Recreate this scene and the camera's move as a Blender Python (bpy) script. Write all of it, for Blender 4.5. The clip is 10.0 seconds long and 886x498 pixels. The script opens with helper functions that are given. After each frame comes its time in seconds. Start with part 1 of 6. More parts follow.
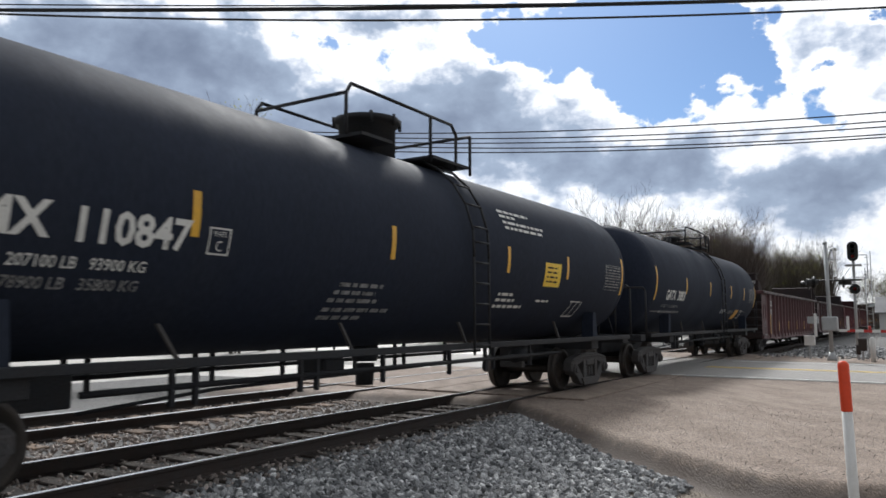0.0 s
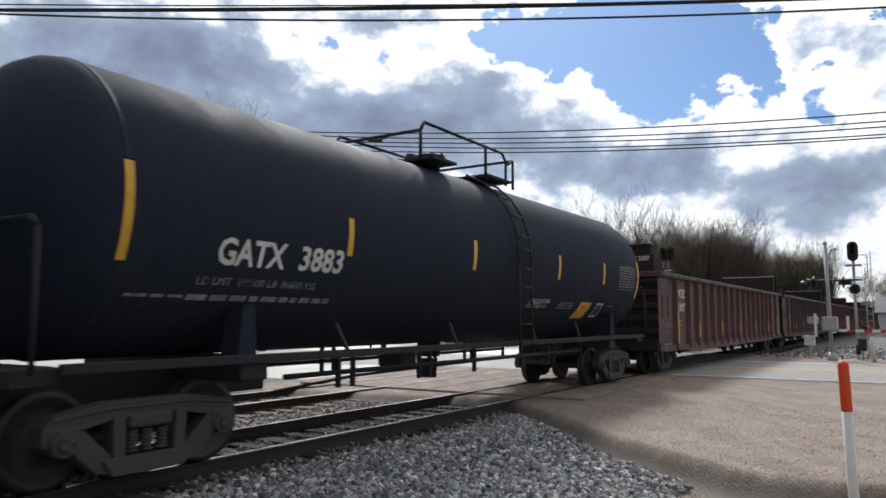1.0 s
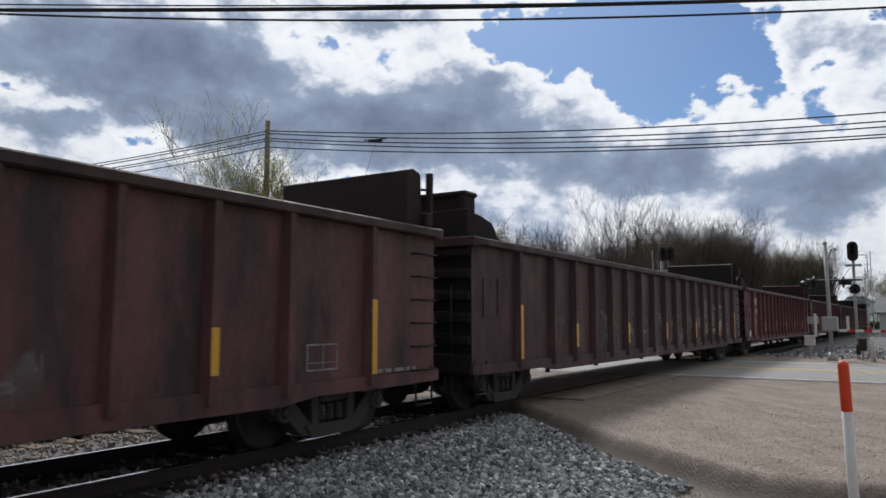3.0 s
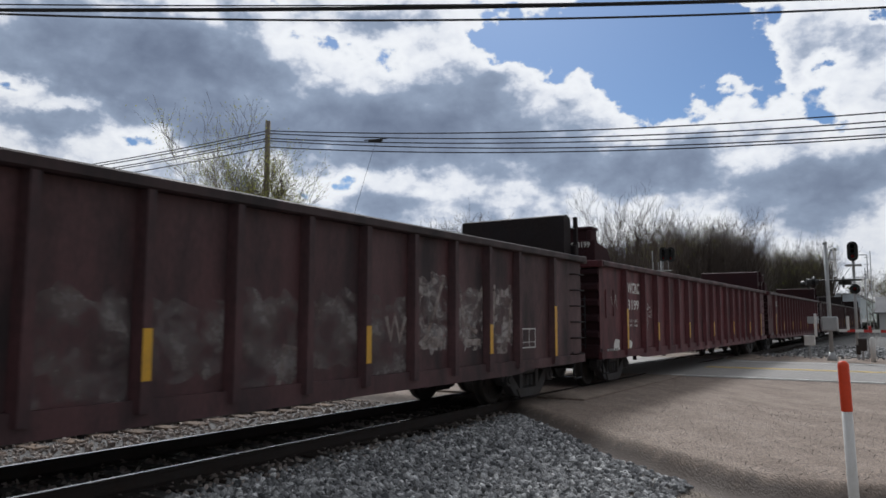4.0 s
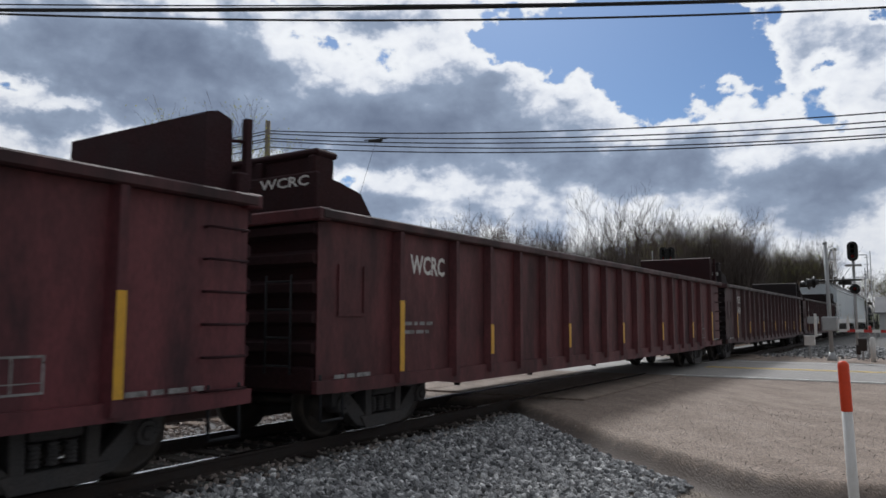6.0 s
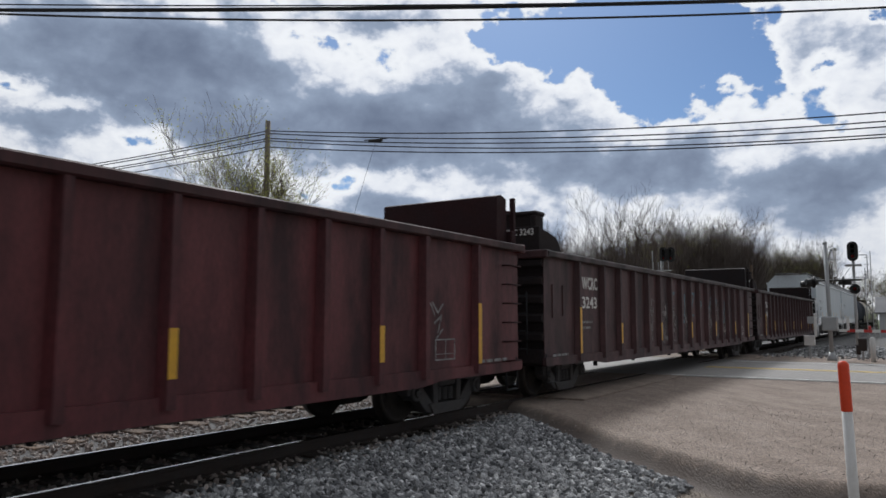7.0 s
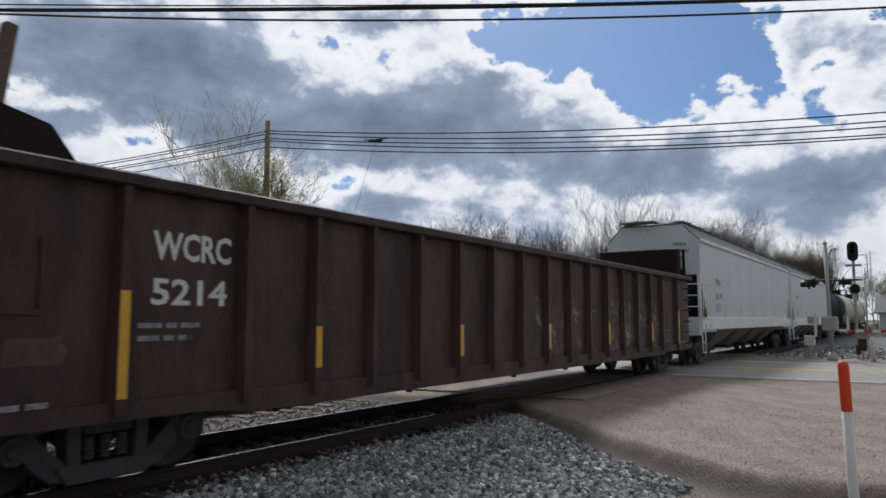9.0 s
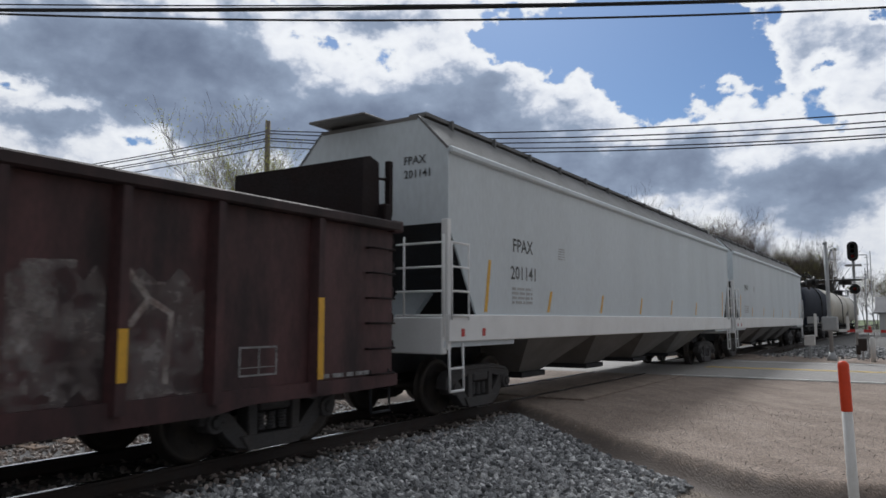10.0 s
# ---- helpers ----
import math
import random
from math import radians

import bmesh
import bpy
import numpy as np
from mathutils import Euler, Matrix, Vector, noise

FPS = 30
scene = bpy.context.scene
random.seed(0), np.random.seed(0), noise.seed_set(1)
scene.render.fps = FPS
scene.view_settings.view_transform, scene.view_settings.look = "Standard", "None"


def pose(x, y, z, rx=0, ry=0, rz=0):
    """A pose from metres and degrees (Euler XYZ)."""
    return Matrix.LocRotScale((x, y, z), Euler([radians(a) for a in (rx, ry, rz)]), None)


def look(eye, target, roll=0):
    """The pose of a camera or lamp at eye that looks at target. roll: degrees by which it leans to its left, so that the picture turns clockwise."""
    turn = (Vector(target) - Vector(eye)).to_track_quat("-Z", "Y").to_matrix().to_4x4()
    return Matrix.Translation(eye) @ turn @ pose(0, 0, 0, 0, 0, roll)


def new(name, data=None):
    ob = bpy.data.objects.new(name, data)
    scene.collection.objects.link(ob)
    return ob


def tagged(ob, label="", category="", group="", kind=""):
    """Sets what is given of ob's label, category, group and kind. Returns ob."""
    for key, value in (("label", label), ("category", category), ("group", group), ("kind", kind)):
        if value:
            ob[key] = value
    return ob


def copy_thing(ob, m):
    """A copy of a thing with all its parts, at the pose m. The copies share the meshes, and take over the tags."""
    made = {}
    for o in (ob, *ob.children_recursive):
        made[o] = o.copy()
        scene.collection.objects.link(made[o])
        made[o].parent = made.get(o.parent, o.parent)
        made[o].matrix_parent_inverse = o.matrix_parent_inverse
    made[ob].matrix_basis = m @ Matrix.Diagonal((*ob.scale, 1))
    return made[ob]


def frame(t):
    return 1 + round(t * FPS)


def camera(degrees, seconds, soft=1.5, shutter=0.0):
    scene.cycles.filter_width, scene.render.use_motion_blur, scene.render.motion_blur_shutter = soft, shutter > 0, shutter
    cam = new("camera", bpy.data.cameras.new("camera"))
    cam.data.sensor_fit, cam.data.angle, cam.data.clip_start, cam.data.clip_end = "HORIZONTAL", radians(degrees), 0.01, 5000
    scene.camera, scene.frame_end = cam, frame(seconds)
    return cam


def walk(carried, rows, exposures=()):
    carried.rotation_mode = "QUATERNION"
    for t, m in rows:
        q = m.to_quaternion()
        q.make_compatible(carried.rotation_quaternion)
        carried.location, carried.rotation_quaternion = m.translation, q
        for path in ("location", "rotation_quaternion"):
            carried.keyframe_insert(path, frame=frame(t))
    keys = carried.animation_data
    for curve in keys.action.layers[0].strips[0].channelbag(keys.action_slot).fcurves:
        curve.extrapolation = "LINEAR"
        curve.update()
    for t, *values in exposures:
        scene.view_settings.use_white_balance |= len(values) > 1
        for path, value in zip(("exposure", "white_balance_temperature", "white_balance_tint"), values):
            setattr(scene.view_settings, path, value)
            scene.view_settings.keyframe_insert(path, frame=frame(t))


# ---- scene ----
# ---------------------------------------------------------------- camera
EYE = (0.0, 0.0, 1.559)
YAW, PITCH = radians(32.68), radians(5.471)
AIM = (EYE[0] + math.cos(YAW) * math.cos(PITCH), EYE[1] + math.sin(YAW) * math.cos(PITCH), EYE[2] + math.sin(PITCH))
cam = camera(62.0, 10.0, soft=1.6, shutter=0.07)
walk(cam, [(0.0, look(EYE, AIM)), (10.0, look(EYE, AIM))],
     exposures=[(0.0, 0.28, 6000, 10), (1.7, 0.20, 6000, 10), (2.5, -0.06, 5900, 11), (4.2, -0.20, 5900, 11), (10.0, -0.20, 5900, 11)])

# ---------------------------------------------------------------- world and sun
SUN_AZ, SUN_EL = 30.0, 38.0


def build_world():
    w = bpy.data.worlds.new("sky")
    scene.world = w
    w.use_nodes = True
    nt = w.node_tree
    nd, lk = nt.nodes, nt.links
    nd.clear()

    def math_node(op, a, b=None, c=None):
        n = nd.new("ShaderNodeMath")
        n.operation = op
        for i, v in enumerate((a, b, c)):
            if v is None:
                continue
            if isinstance(v, (int, float)):
                n.inputs[i].default_value = v
            else:
                lk.new(v, n.inputs[i])
        return n.outputs[0]

    tc = nd.new("ShaderNodeTexCoord")
    sep = nd.new("ShaderNodeSeparateXYZ")
    lk.new(tc.outputs["Generated"], sep.inputs[0])
    az = math_node("MULTIPLY", math_node("ARCTAN2", sep.outputs[1], sep.outputs[0]), 57.2958)
    el = math_node("MULTIPLY", math_node("ARCSINE", sep.outputs[2]), 57.2958)
    comb = nd.new("ShaderNodeCombineXYZ")
    lk.new(az, comb.inputs[0])
    lk.new(el, comb.inputs[1])

    def fbm(scale, detail, rough, stretch, offset):
        m = nd.new("ShaderNodeMapping")
        m.inputs["Scale"].default_value = (1.0, stretch, 1.0)
        m.inputs["Location"].default_value = offset
        lk.new(comb.outputs[0], m.inputs[0])
        n = nd.new("ShaderNodeTexNoise")
        n.inputs["Scale"].default_value = scale
        n.inputs["Detail"].default_value = detail
        n.inputs["Roughness"].default_value = rough
        lk.new(m.outputs[0], n.inputs["Vector"])
        return n

    # ragged edges: the sky's angles are bent by a noise before the cloud masses are laid out
    warp = fbm(0.20, 7.0, 0.56, 1.4, (3, 1, 0))
    sub = nd.new("ShaderNodeVectorMath")
    sub.operation = "SUBTRACT"
    lk.new(warp.outputs["Color"], sub.inputs[0])
    sub.inputs[1].default_value = (0.5, 0.5, 0.5)
    mul = nd.new("ShaderNodeVectorMath")
    mul.operation = "MULTIPLY"
    lk.new(sub.outputs[0], mul.inputs[0])
    mul.inputs[1].default_value = (7.5, 4.6, 0.0)
    add = nd.new("ShaderNodeVectorMath")
    add.operation = "ADD"
    lk.new(comb.outputs[0], add.inputs[0])
    lk.new(mul.outputs[0], add.inputs[1])
    bent = add.outputs[0]

    total = None
    for group in (CLOUD_BANKS, CLOUD_GAPS):
        for a0, e0, sa, se, amount in group:
            s = nd.new("ShaderNodeVectorMath")
            s.operation = "SUBTRACT"
            lk.new(bent, s.inputs[0])
            s.inputs[1].default_value = (a0, e0, 0)
            m = nd.new("ShaderNodeVectorMath")
            m.operation = "MULTIPLY"
            lk.new(s.outputs[0], m.inputs[0])
            m.inputs[1].default_value = (1 / sa, 1 / se, 0)
            d = nd.new("ShaderNodeVectorMath")
            d.operation = "DOT_PRODUCT"
            lk.new(m.outputs[0], d.inputs[0])
            lk.new(m.outputs[0], d.inputs[1])
            # flat-topped masses with a firm edge
            g = math_node("MULTIPLY", math_node("EXPONENT", math_node("MULTIPLY", math_node("POWER", d.outputs["Value"], 1.3), -1.0)), amount)
            total = g if total is None else math_node("ADD", total, g)
    puff = fbm(0.25, 9.0, 0.50, 1.4, (9, 4, 0))
    broad = fbm(0.06, 3.0, 0.5, 1.8, (1, 7, 0))
    dens = math_node("ADD", total, math_node("MULTIPLY", math_node("SUBTRACT", puff.outputs[0], 0.5), 0.74))
    dens = math_node("ADD", dens, math_node("MULTIPLY", math_node("SUBTRACT", broad.outputs[0], 0.5), 0.25))
    # rounded heads: creases between the puffs
    heads = fbm(0.42, 5.0, 0.55, 1.3, (5, 2, 0))
    dens = math_node("ADD", dens, math_node("MULTIPLY", math_node("ABSOLUTE", math_node("SUBTRACT", heads.outputs[0], 0.5)), -0.45))
    dens = math_node("ADD", dens, 0.40)
    ramp = nd.new("ShaderNodeValToRGB")
    lk.new(dens, ramp.inputs[0])
    r = ramp.color_ramp
    stops = CLOUD_RAMP
    while len(r.elements) < len(stops):
        r.elements.new(0.5)
    for e, (p, c) in zip(r.elements, stops):
        e.position, e.color = p, (*c, 1)
    cover = nd.new("ShaderNodeMapRange")
    cover.interpolation_type = "SMOOTHSTEP"
    cover.inputs["From Min"].default_value = 0.19
    cover.inputs["From Max"].default_value = 0.26
    lk.new(dens, cover.inputs["Value"])
    sky = nd.new("ShaderNodeTexSky")
    sky.sky_type = "NISHITA"
    sky.sun_disc = False
    sky.sun_elevation = radians(SUN_EL)
    sky.sun_rotation = radians(90.0 - SUN_AZ)
    sky.air_density, sky.dust_density, sky.ozone_density = 1.0, 0.6, 1.5
    gain = nd.new("ShaderNodeVectorMath")
    gain.operation = "SCALE"
    lk.new(ramp.outputs[0], gain.inputs[0])
    # clouds shine forward: brightest towards the sun, dimmer away from it
    toward = nd.new("ShaderNodeVectorMath")
    toward.operation = "DOT_PRODUCT"
    lk.new(tc.outputs["Generated"], toward.inputs[0])
    toward.inputs[1].default_value = [math.cos(radians(SUN_AZ)) * math.cos(radians(SUN_EL)), math.sin(radians(SUN_AZ)) * math.cos(radians(SUN_EL)), math.sin(radians(SUN_EL))]
    glow = nd.new("ShaderNodeMapRange")
    glow.inputs["From Min"].default_value, glow.inputs["From Max"].default_value = 0.2, 0.85
    glow.inputs["To Min"].default_value, glow.inputs["To Max"].default_value = 3.1, 8.6
    lk.new(toward.outputs["Value"], glow.inputs["Value"])
    lk.new(glow.outputs[0], gain.inputs["Scale"])
    mix = nd.new("ShaderNodeMix")
    mix.data_type = "RGBA"
    lk.new(cover.outputs[0], mix.inputs["Factor"])
    deep = nd.new("ShaderNodeMix")
    deep.data_type, deep.blend_type = "RGBA", "MULTIPLY"
    deep.inputs["Factor"].default_value = 1.0
    lk.new(sky.outputs[0], deep.inputs["A"])
    deep.inputs["B"].default_value = (0.46, 0.58, 0.72, 1)
    lk.new(deep.outputs["Result"], mix.inputs["A"])
    lk.new(gain.outputs[0], mix.inputs["B"])
    bg = nd.new("ShaderNodeBackground")
    bg.inputs["Strength"].default_value = 0.1
    lk.new(mix.outputs["Result"], bg.inputs["Color"])
    out = nd.new("ShaderNodeOutputWorld")
    lk.new(bg.outputs[0], out.inputs["Surface"])


# cloud masses and clear gaps: azimuth, elevation, half widths (degrees), amount
CLOUD_BANKS = [
    (57.4, 18.6, 11.5, 3.2, 0.42), (39.2, 22.6, 4.3, 1.3, 0.26), (51.9, 14.6, 6.6, 1.7, 0.36), (61.4, 13.5, 4.1, 1.3, 0.26),
    (35.5, 15.0, 11.9, 3.3, 0.46), (40.8, 12.6, 6.5, 1.4, 0.14), (29.7, 18.4, 3.4, 1.2, 0.16), (18.0, 11.3, 7.1, 1.8, 0.38),
    (5.3, 9.7, 6.0, 1.4, 0.30), (7.2, 7.7, 7.6, 0.9, 0.16), (3.0, 17.9, 2.1, 1.3, 0.15), (6.7, 19.9, 2.2, 1.9, 0.08),
    (25.5, 13.2, 2.6, 1.3, 0.14), (38.6, 8.8, 7.4, 1.0, 0.14), (52.0, 19.2, 4.6, 2.4, 0.20), (30.0, 9.0, 45.0, 4.2, 0.07), (8.0, 18.5, 4.5, 3.5, 0.05),
]
CLOUD_GAPS = [
    (19.5, 20.9, 9.8, 2.9, -0.44), (16.2, 17.3, 4.3, 2.3, -0.42), (28.3, 21.9, 2.9, 0.9, -0.28), (4.8, 17.6, 1.0, 1.0, -0.20),
    (1.7, 19.0, 0.8, 0.6, -0.24), (12.4, 20.1, 1.8, 2.5, -0.34), (41.4, 20.1, 5.3, 2.1, -0.13), (63.4, 16.0, 1.8, 0.8, -0.30),
    (59.5, 14.9, 2.8, 0.7, -0.30), (55.7, 13.5, 2.0, 1.0, -0.28), (39.1, 10.6, 7.4, 0.9, -0.20), (27.5, 12.1, 3.8, 0.7, -0.12),
    (14.8, 14.6, 3.7, 0.8, -0.08), (10.3, 12.1, 1.8, 0.9, -0.14),
    (9.0, 18.3, 1.6, 2.6, -0.26), (3.4, 17.4, 1.8, 0.8, -0.10), (5.6, 14.6, 1.7, 1.2, -0.18),
]
CLOUD_RAMP = [(0.0, (0.60, 0.70, 0.86)), (0.20, (1.0, 1.0, 0.98)), (0.30, (1.24, 1.21, 1.14)), (0.42, (1.06, 1.05, 1.03)), (0.50, (0.66, 0.70, 0.77)),
              (0.57, (0.41, 0.475, 0.575)), (0.78, (0.30, 0.35, 0.44)), (1.0, (0.22, 0.26, 0.34))]
build_world()

sun = new("sun", bpy.data.lights.new("sun", "SUN"))
sun.data.energy, sun.data.angle, sun.data.color = 3.0, radians(10), (1.0, 0.95, 0.86)
sd = Vector((math.cos(radians(SUN_AZ)) * math.cos(radians(SUN_EL)), math.sin(radians(SUN_AZ)) * math.cos(radians(SUN_EL)), math.sin(radians(SUN_EL))))
sun.matrix_world = look(sd * 50, (0, 0, 0))


# ---------------------------------------------------------------- materials
def surface(name, color, rough=0.7, metal=0.0, spots=None, spot_scale=3.0, spot_amount=0.5, grain=0.25, grain_scale=60.0,
            bump=0.2, stretch=(1, 1, 1), tinted=False, spec=0.5, random_tone=0.0):
    """A worn surface: base colour, larger stains of a second colour, fine grain and relief. tinted: times the object's colour."""
    m = bpy.data.materials.new(name)
    m.use_nodes = True
    nt = m.node_tree
    nd, lk = nt.nodes, nt.links
    bsdf = nd["Principled BSDF"]
    tc = nd.new("ShaderNodeTexCoord")
    mp = nd.new("ShaderNodeMapping")
    mp.inputs["Scale"].default_value = stretch
    lk.new(tc.outputs["Object"], mp.inputs[0])

    def noise_node(scale, detail):
        n = nd.new("ShaderNodeTexNoise")
        n.inputs["Scale"].default_value = scale
        n.inputs["Detail"].default_value = detail
        n.inputs["Roughness"].default_value = 0.65
        lk.new(mp.outputs[0], n.inputs["Vector"])
        return n.outputs[0]

    def mixed(kind, fac, a, b):
        n = nd.new("ShaderNodeMix")
        n.data_type = "RGBA"
        n.blend_type = kind
        if isinstance(fac, float):
            n.inputs["Factor"].default_value = fac
        else:
            lk.new(fac, n.inputs["Factor"])
        for v, k in ((a, "A"), (b, "B")):
            if isinstance(v, tuple):
                n.inputs[k].default_value = (*v, 1)
            else:
                lk.new(v, n.inputs[k])
        return n.outputs["Result"]

    def ranged(v, a, b, c, d):
        n = nd.new("ShaderNodeMapRange")
        n.inputs["From Min"].default_value, n.inputs["From Max"].default_value = a, b
        n.inputs["To Min"].default_value, n.inputs["To Max"].default_value = c, d
        lk.new(v, n.inputs["Value"])
        return n.outputs[0]

    col = color
    big = noise_node(spot_scale, 6.0)
    fine = noise_node(grain_scale, 3.0)
    if spots:
        col = mixed("MIX", ranged(big, 0.42, 0.66, 0.0, spot_amount), col, spots)
    g = ranged(fine, 0.3, 0.7, 1 - grain, 1 + grain)
    gc = nd.new("ShaderNodeCombineColor")
    for i in range(3):
        lk.new(g, gc.inputs[i])
    col = mixed("MULTIPLY", 1.0, col, gc.outputs[0])
    if tinted or random_tone:
        info = nd.new("ShaderNodeObjectInfo")
        if tinted:
            col = mixed("MULTIPLY", 1.0, col, info.outputs["Color"])
        if random_tone:
            k = ranged(info.outputs["Random"], 0, 1, 1 - random_tone, 1 + random_tone)
            kc = nd.new("ShaderNodeCombineColor")
            for i in range(3):
                lk.new(k, kc.inputs[i])
            col = mixed("MULTIPLY", 1.0, col, kc.outputs[0])
    lk.new(col, bsdf.inputs["Base Color"]) if not isinstance(col, tuple) else None
    lk.new(ranged(big, 0.3, 0.7, max(rough - 0.12, 0.03), min(rough + 0.12, 1.0)), bsdf.inputs["Roughness"])
    bsdf.inputs["Metallic"].default_value = metal
    bsdf.inputs["Specular IOR Level"].default_value = spec
    if bump:
        b = nd.new("ShaderNodeBump")
        b.inputs["Strength"].default_value = bump
        b.inputs["Distance"].default_value = 0.02
        lk.new(fine, b.inputs["Height"])
        lk.new(b.outputs[0], bsdf.inputs["Normal"])
    return m


def stone_material(name, lo, hi):
    """Loose stones: each island of the mesh has its own grey."""
    m = surface(name, (1, 1, 1), 0.85, grain=0.35, grain_scale=90, bump=0.4)
    nd, lk = m.node_tree.nodes, m.node_tree.links
    geo = nd.new("ShaderNodeNewGeometry")
    ramp = nd.new("ShaderNodeValToRGB")
    lk.new(geo.outputs["Random Per Island"], ramp.inputs[0])
    r = ramp.color_ramp
    r.elements[0].color, r.elements[1].color = (*lo, 1), (*hi, 1)
    r.elements.new(0.82).color = (*[a * 0.55 + b * 0.45 for a, b in zip(lo, hi)], 1)
    bsdf = nd["Principled BSDF"]
    old = bsdf.inputs["Base Color"].links[0].from_socket
    n = nd.new("ShaderNodeMix")
    n.data_type, n.blend_type = "RGBA", "MULTIPLY"
    n.inputs["Factor"].default_value = 1.0
    lk.new(old, n.inputs["A"])
    lk.new(ramp.outputs[0], n.inputs["B"])
    lk.new(n.outputs["Result"], bsdf.inputs["Base Color"])
    return m


M = {}
M["oxide"] = surface("oxide_red_paint", (0.145, 0.057, 0.057), 0.62, spots=(0.036, 0.025, 0.027), spot_scale=1.0, spot_amount=0.9,
                     grain=0.22, grain_scale=22, bump=0.15, stretch=(1.6, 1, 0.5), tinted=True)
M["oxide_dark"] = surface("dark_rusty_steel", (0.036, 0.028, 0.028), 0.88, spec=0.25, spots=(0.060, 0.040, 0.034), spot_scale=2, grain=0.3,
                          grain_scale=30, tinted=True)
M["tank"] = surface("black_tank_paint", (0.021, 0.027, 0.045), 0.78, spots=(0.032, 0.037, 0.050), spot_scale=0.6, spot_amount=0.55, spec=0.12,
                    grain=0.15, grain_scale=14, bump=0.03, stretch=(1.5, 1, 0.6))
M["black"] = surface("black_running_gear", (0.022, 0.024, 0.029), 0.72, spec=0.3, spots=(0.042, 0.038, 0.036), spot_scale=4, grain=0.3, grain_scale=40)
M["cast"] = surface("cast_steel_dust", (0.060, 0.058, 0.060), 0.8, spots=(0.10, 0.088, 0.082), spot_scale=5, grain=0.3, grain_scale=50)
M["wheel"] = surface("wheel_steel", (0.05, 0.045, 0.042), 0.55, metal=0.6, spots=(0.09, 0.07, 0.055), spot_scale=6, grain=0.2)
M["rail_side"] = surface("rusty_rail", (0.030, 0.023, 0.021), 0.8, spots=(0.055, 0.036, 0.028), spot_scale=6, grain=0.3, grain_scale=70)
M["rail_top"] = surface("polished_rail_head", (0.62, 0.61, 0.60), 0.22, metal=1.0, grain=0.1, bump=0.02, stretch=(0.2, 4, 1))
M["tie"] = surface("weathered_wood_tie", (0.14, 0.105, 0.08), 0.9, spots=(0.26, 0.17, 0.11), spot_scale=3, spot_amount=0.8, grain=0.35,
                   grain_scale=30, stretch=(6, 1, 6), random_tone=0.3, bump=0.5)
# near track's ties: the tie wood, darkened for the shade under the train
M["tie_shaded"] = surface("oil_dark_wood_tie", (0.045, 0.038, 0.034), 0.9, spots=(0.08, 0.06, 0.048), spot_scale=3, spot_amount=0.8, grain=0.35,
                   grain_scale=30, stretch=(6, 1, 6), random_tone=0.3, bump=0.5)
M["hopper"] = surface("pale_grey_hopper_paint", (0.62, 0.68, 0.73), 0.5, spots=(0.54, 0.58, 0.61), spot_scale=0.5, spot_amount=0.35, grain=0.06,
                      grain_scale=12, bump=0.03, stretch=(1.5, 1, 0.4))
M["hopper_white"] = surface("white_sill_paint", (0.84, 0.85, 0.86), 0.5, spots=(0.72, 0.72, 0.72), spot_scale=1.2, grain=0.05, bump=0.03)
M["hopper_roof"] = surface("galvanised_roof", (0.19, 0.185, 0.18), 0.7, spots=(0.12, 0.11, 0.105), spot_scale=1.0, grain=0.1)
M["roof_grey"] = surface("weathered_roof_grey", (0.19, 0.195, 0.20), 0.8, spec=0.3, spots=(0.13, 0.13, 0.13), spot_scale=1.2, grain=0.15)
M["cream"] = surface("cream_tank_paint", (0.60, 0.57, 0.50), 0.5, spots=(0.45, 0.42, 0.37), spot_scale=0.7, grain=0.06, bump=0.03)
M["stripe"] = surface("yellow_reflective_tape", (0.75, 0.42, 0.03), 0.45, grain=0.1, spots=(0.55, 0.30, 0.05), spot_scale=5, bump=0.02)
M["placard"] = surface("orange_placard_paint", (0.66, 0.36, 0.05), 0.5, grain=0.1, spots=(0.52, 0.29, 0.06), spot_scale=4, bump=0.02)
M["placard_yellow"] = surface("bright_yellow_placard", (0.85, 0.58, 0.03), 0.5, grain=0.08, spots=(0.70, 0.46, 0.04), spot_scale=6, bump=0.02)
M["white"] = surface("white_lettering", (0.72, 0.72, 0.70), 0.6, grain=0.12, spots=(0.50, 0.49, 0.47), spot_scale=4, bump=0.0)
M["faded"] = surface("faded_lettering", (0.34, 0.34, 0.34), 0.7, grain=0.2, spots=(0.16, 0.15, 0.15), spot_scale=8, bump=0.0)
M["dark_text"] = surface("dark_lettering", (0.06, 0.065, 0.07), 0.6, grain=0.1, bump=0.0)
M["graffiti"] = surface("faded_spray_paint", (0.42, 0.38, 0.36), 0.7, grain=0.3, spots=(0.14, 0.08, 0.07), spot_scale=7, spot_amount=0.9, bump=0.0)
M["graffiti_pale"] = surface("pale_spray_paint", (0.50, 0.47, 0.46), 0.7, grain=0.3, spots=(0.22, 0.16, 0.15), spot_scale=5, spot_amount=0.8, bump=0.0)
M["graffiti_blue"] = surface("blue_spray_paint", (0.17, 0.30, 0.36), 0.7, grain=0.3, spots=(0.10, 0.06, 0.06), spot_scale=5, spot_amount=0.8, bump=0.0)


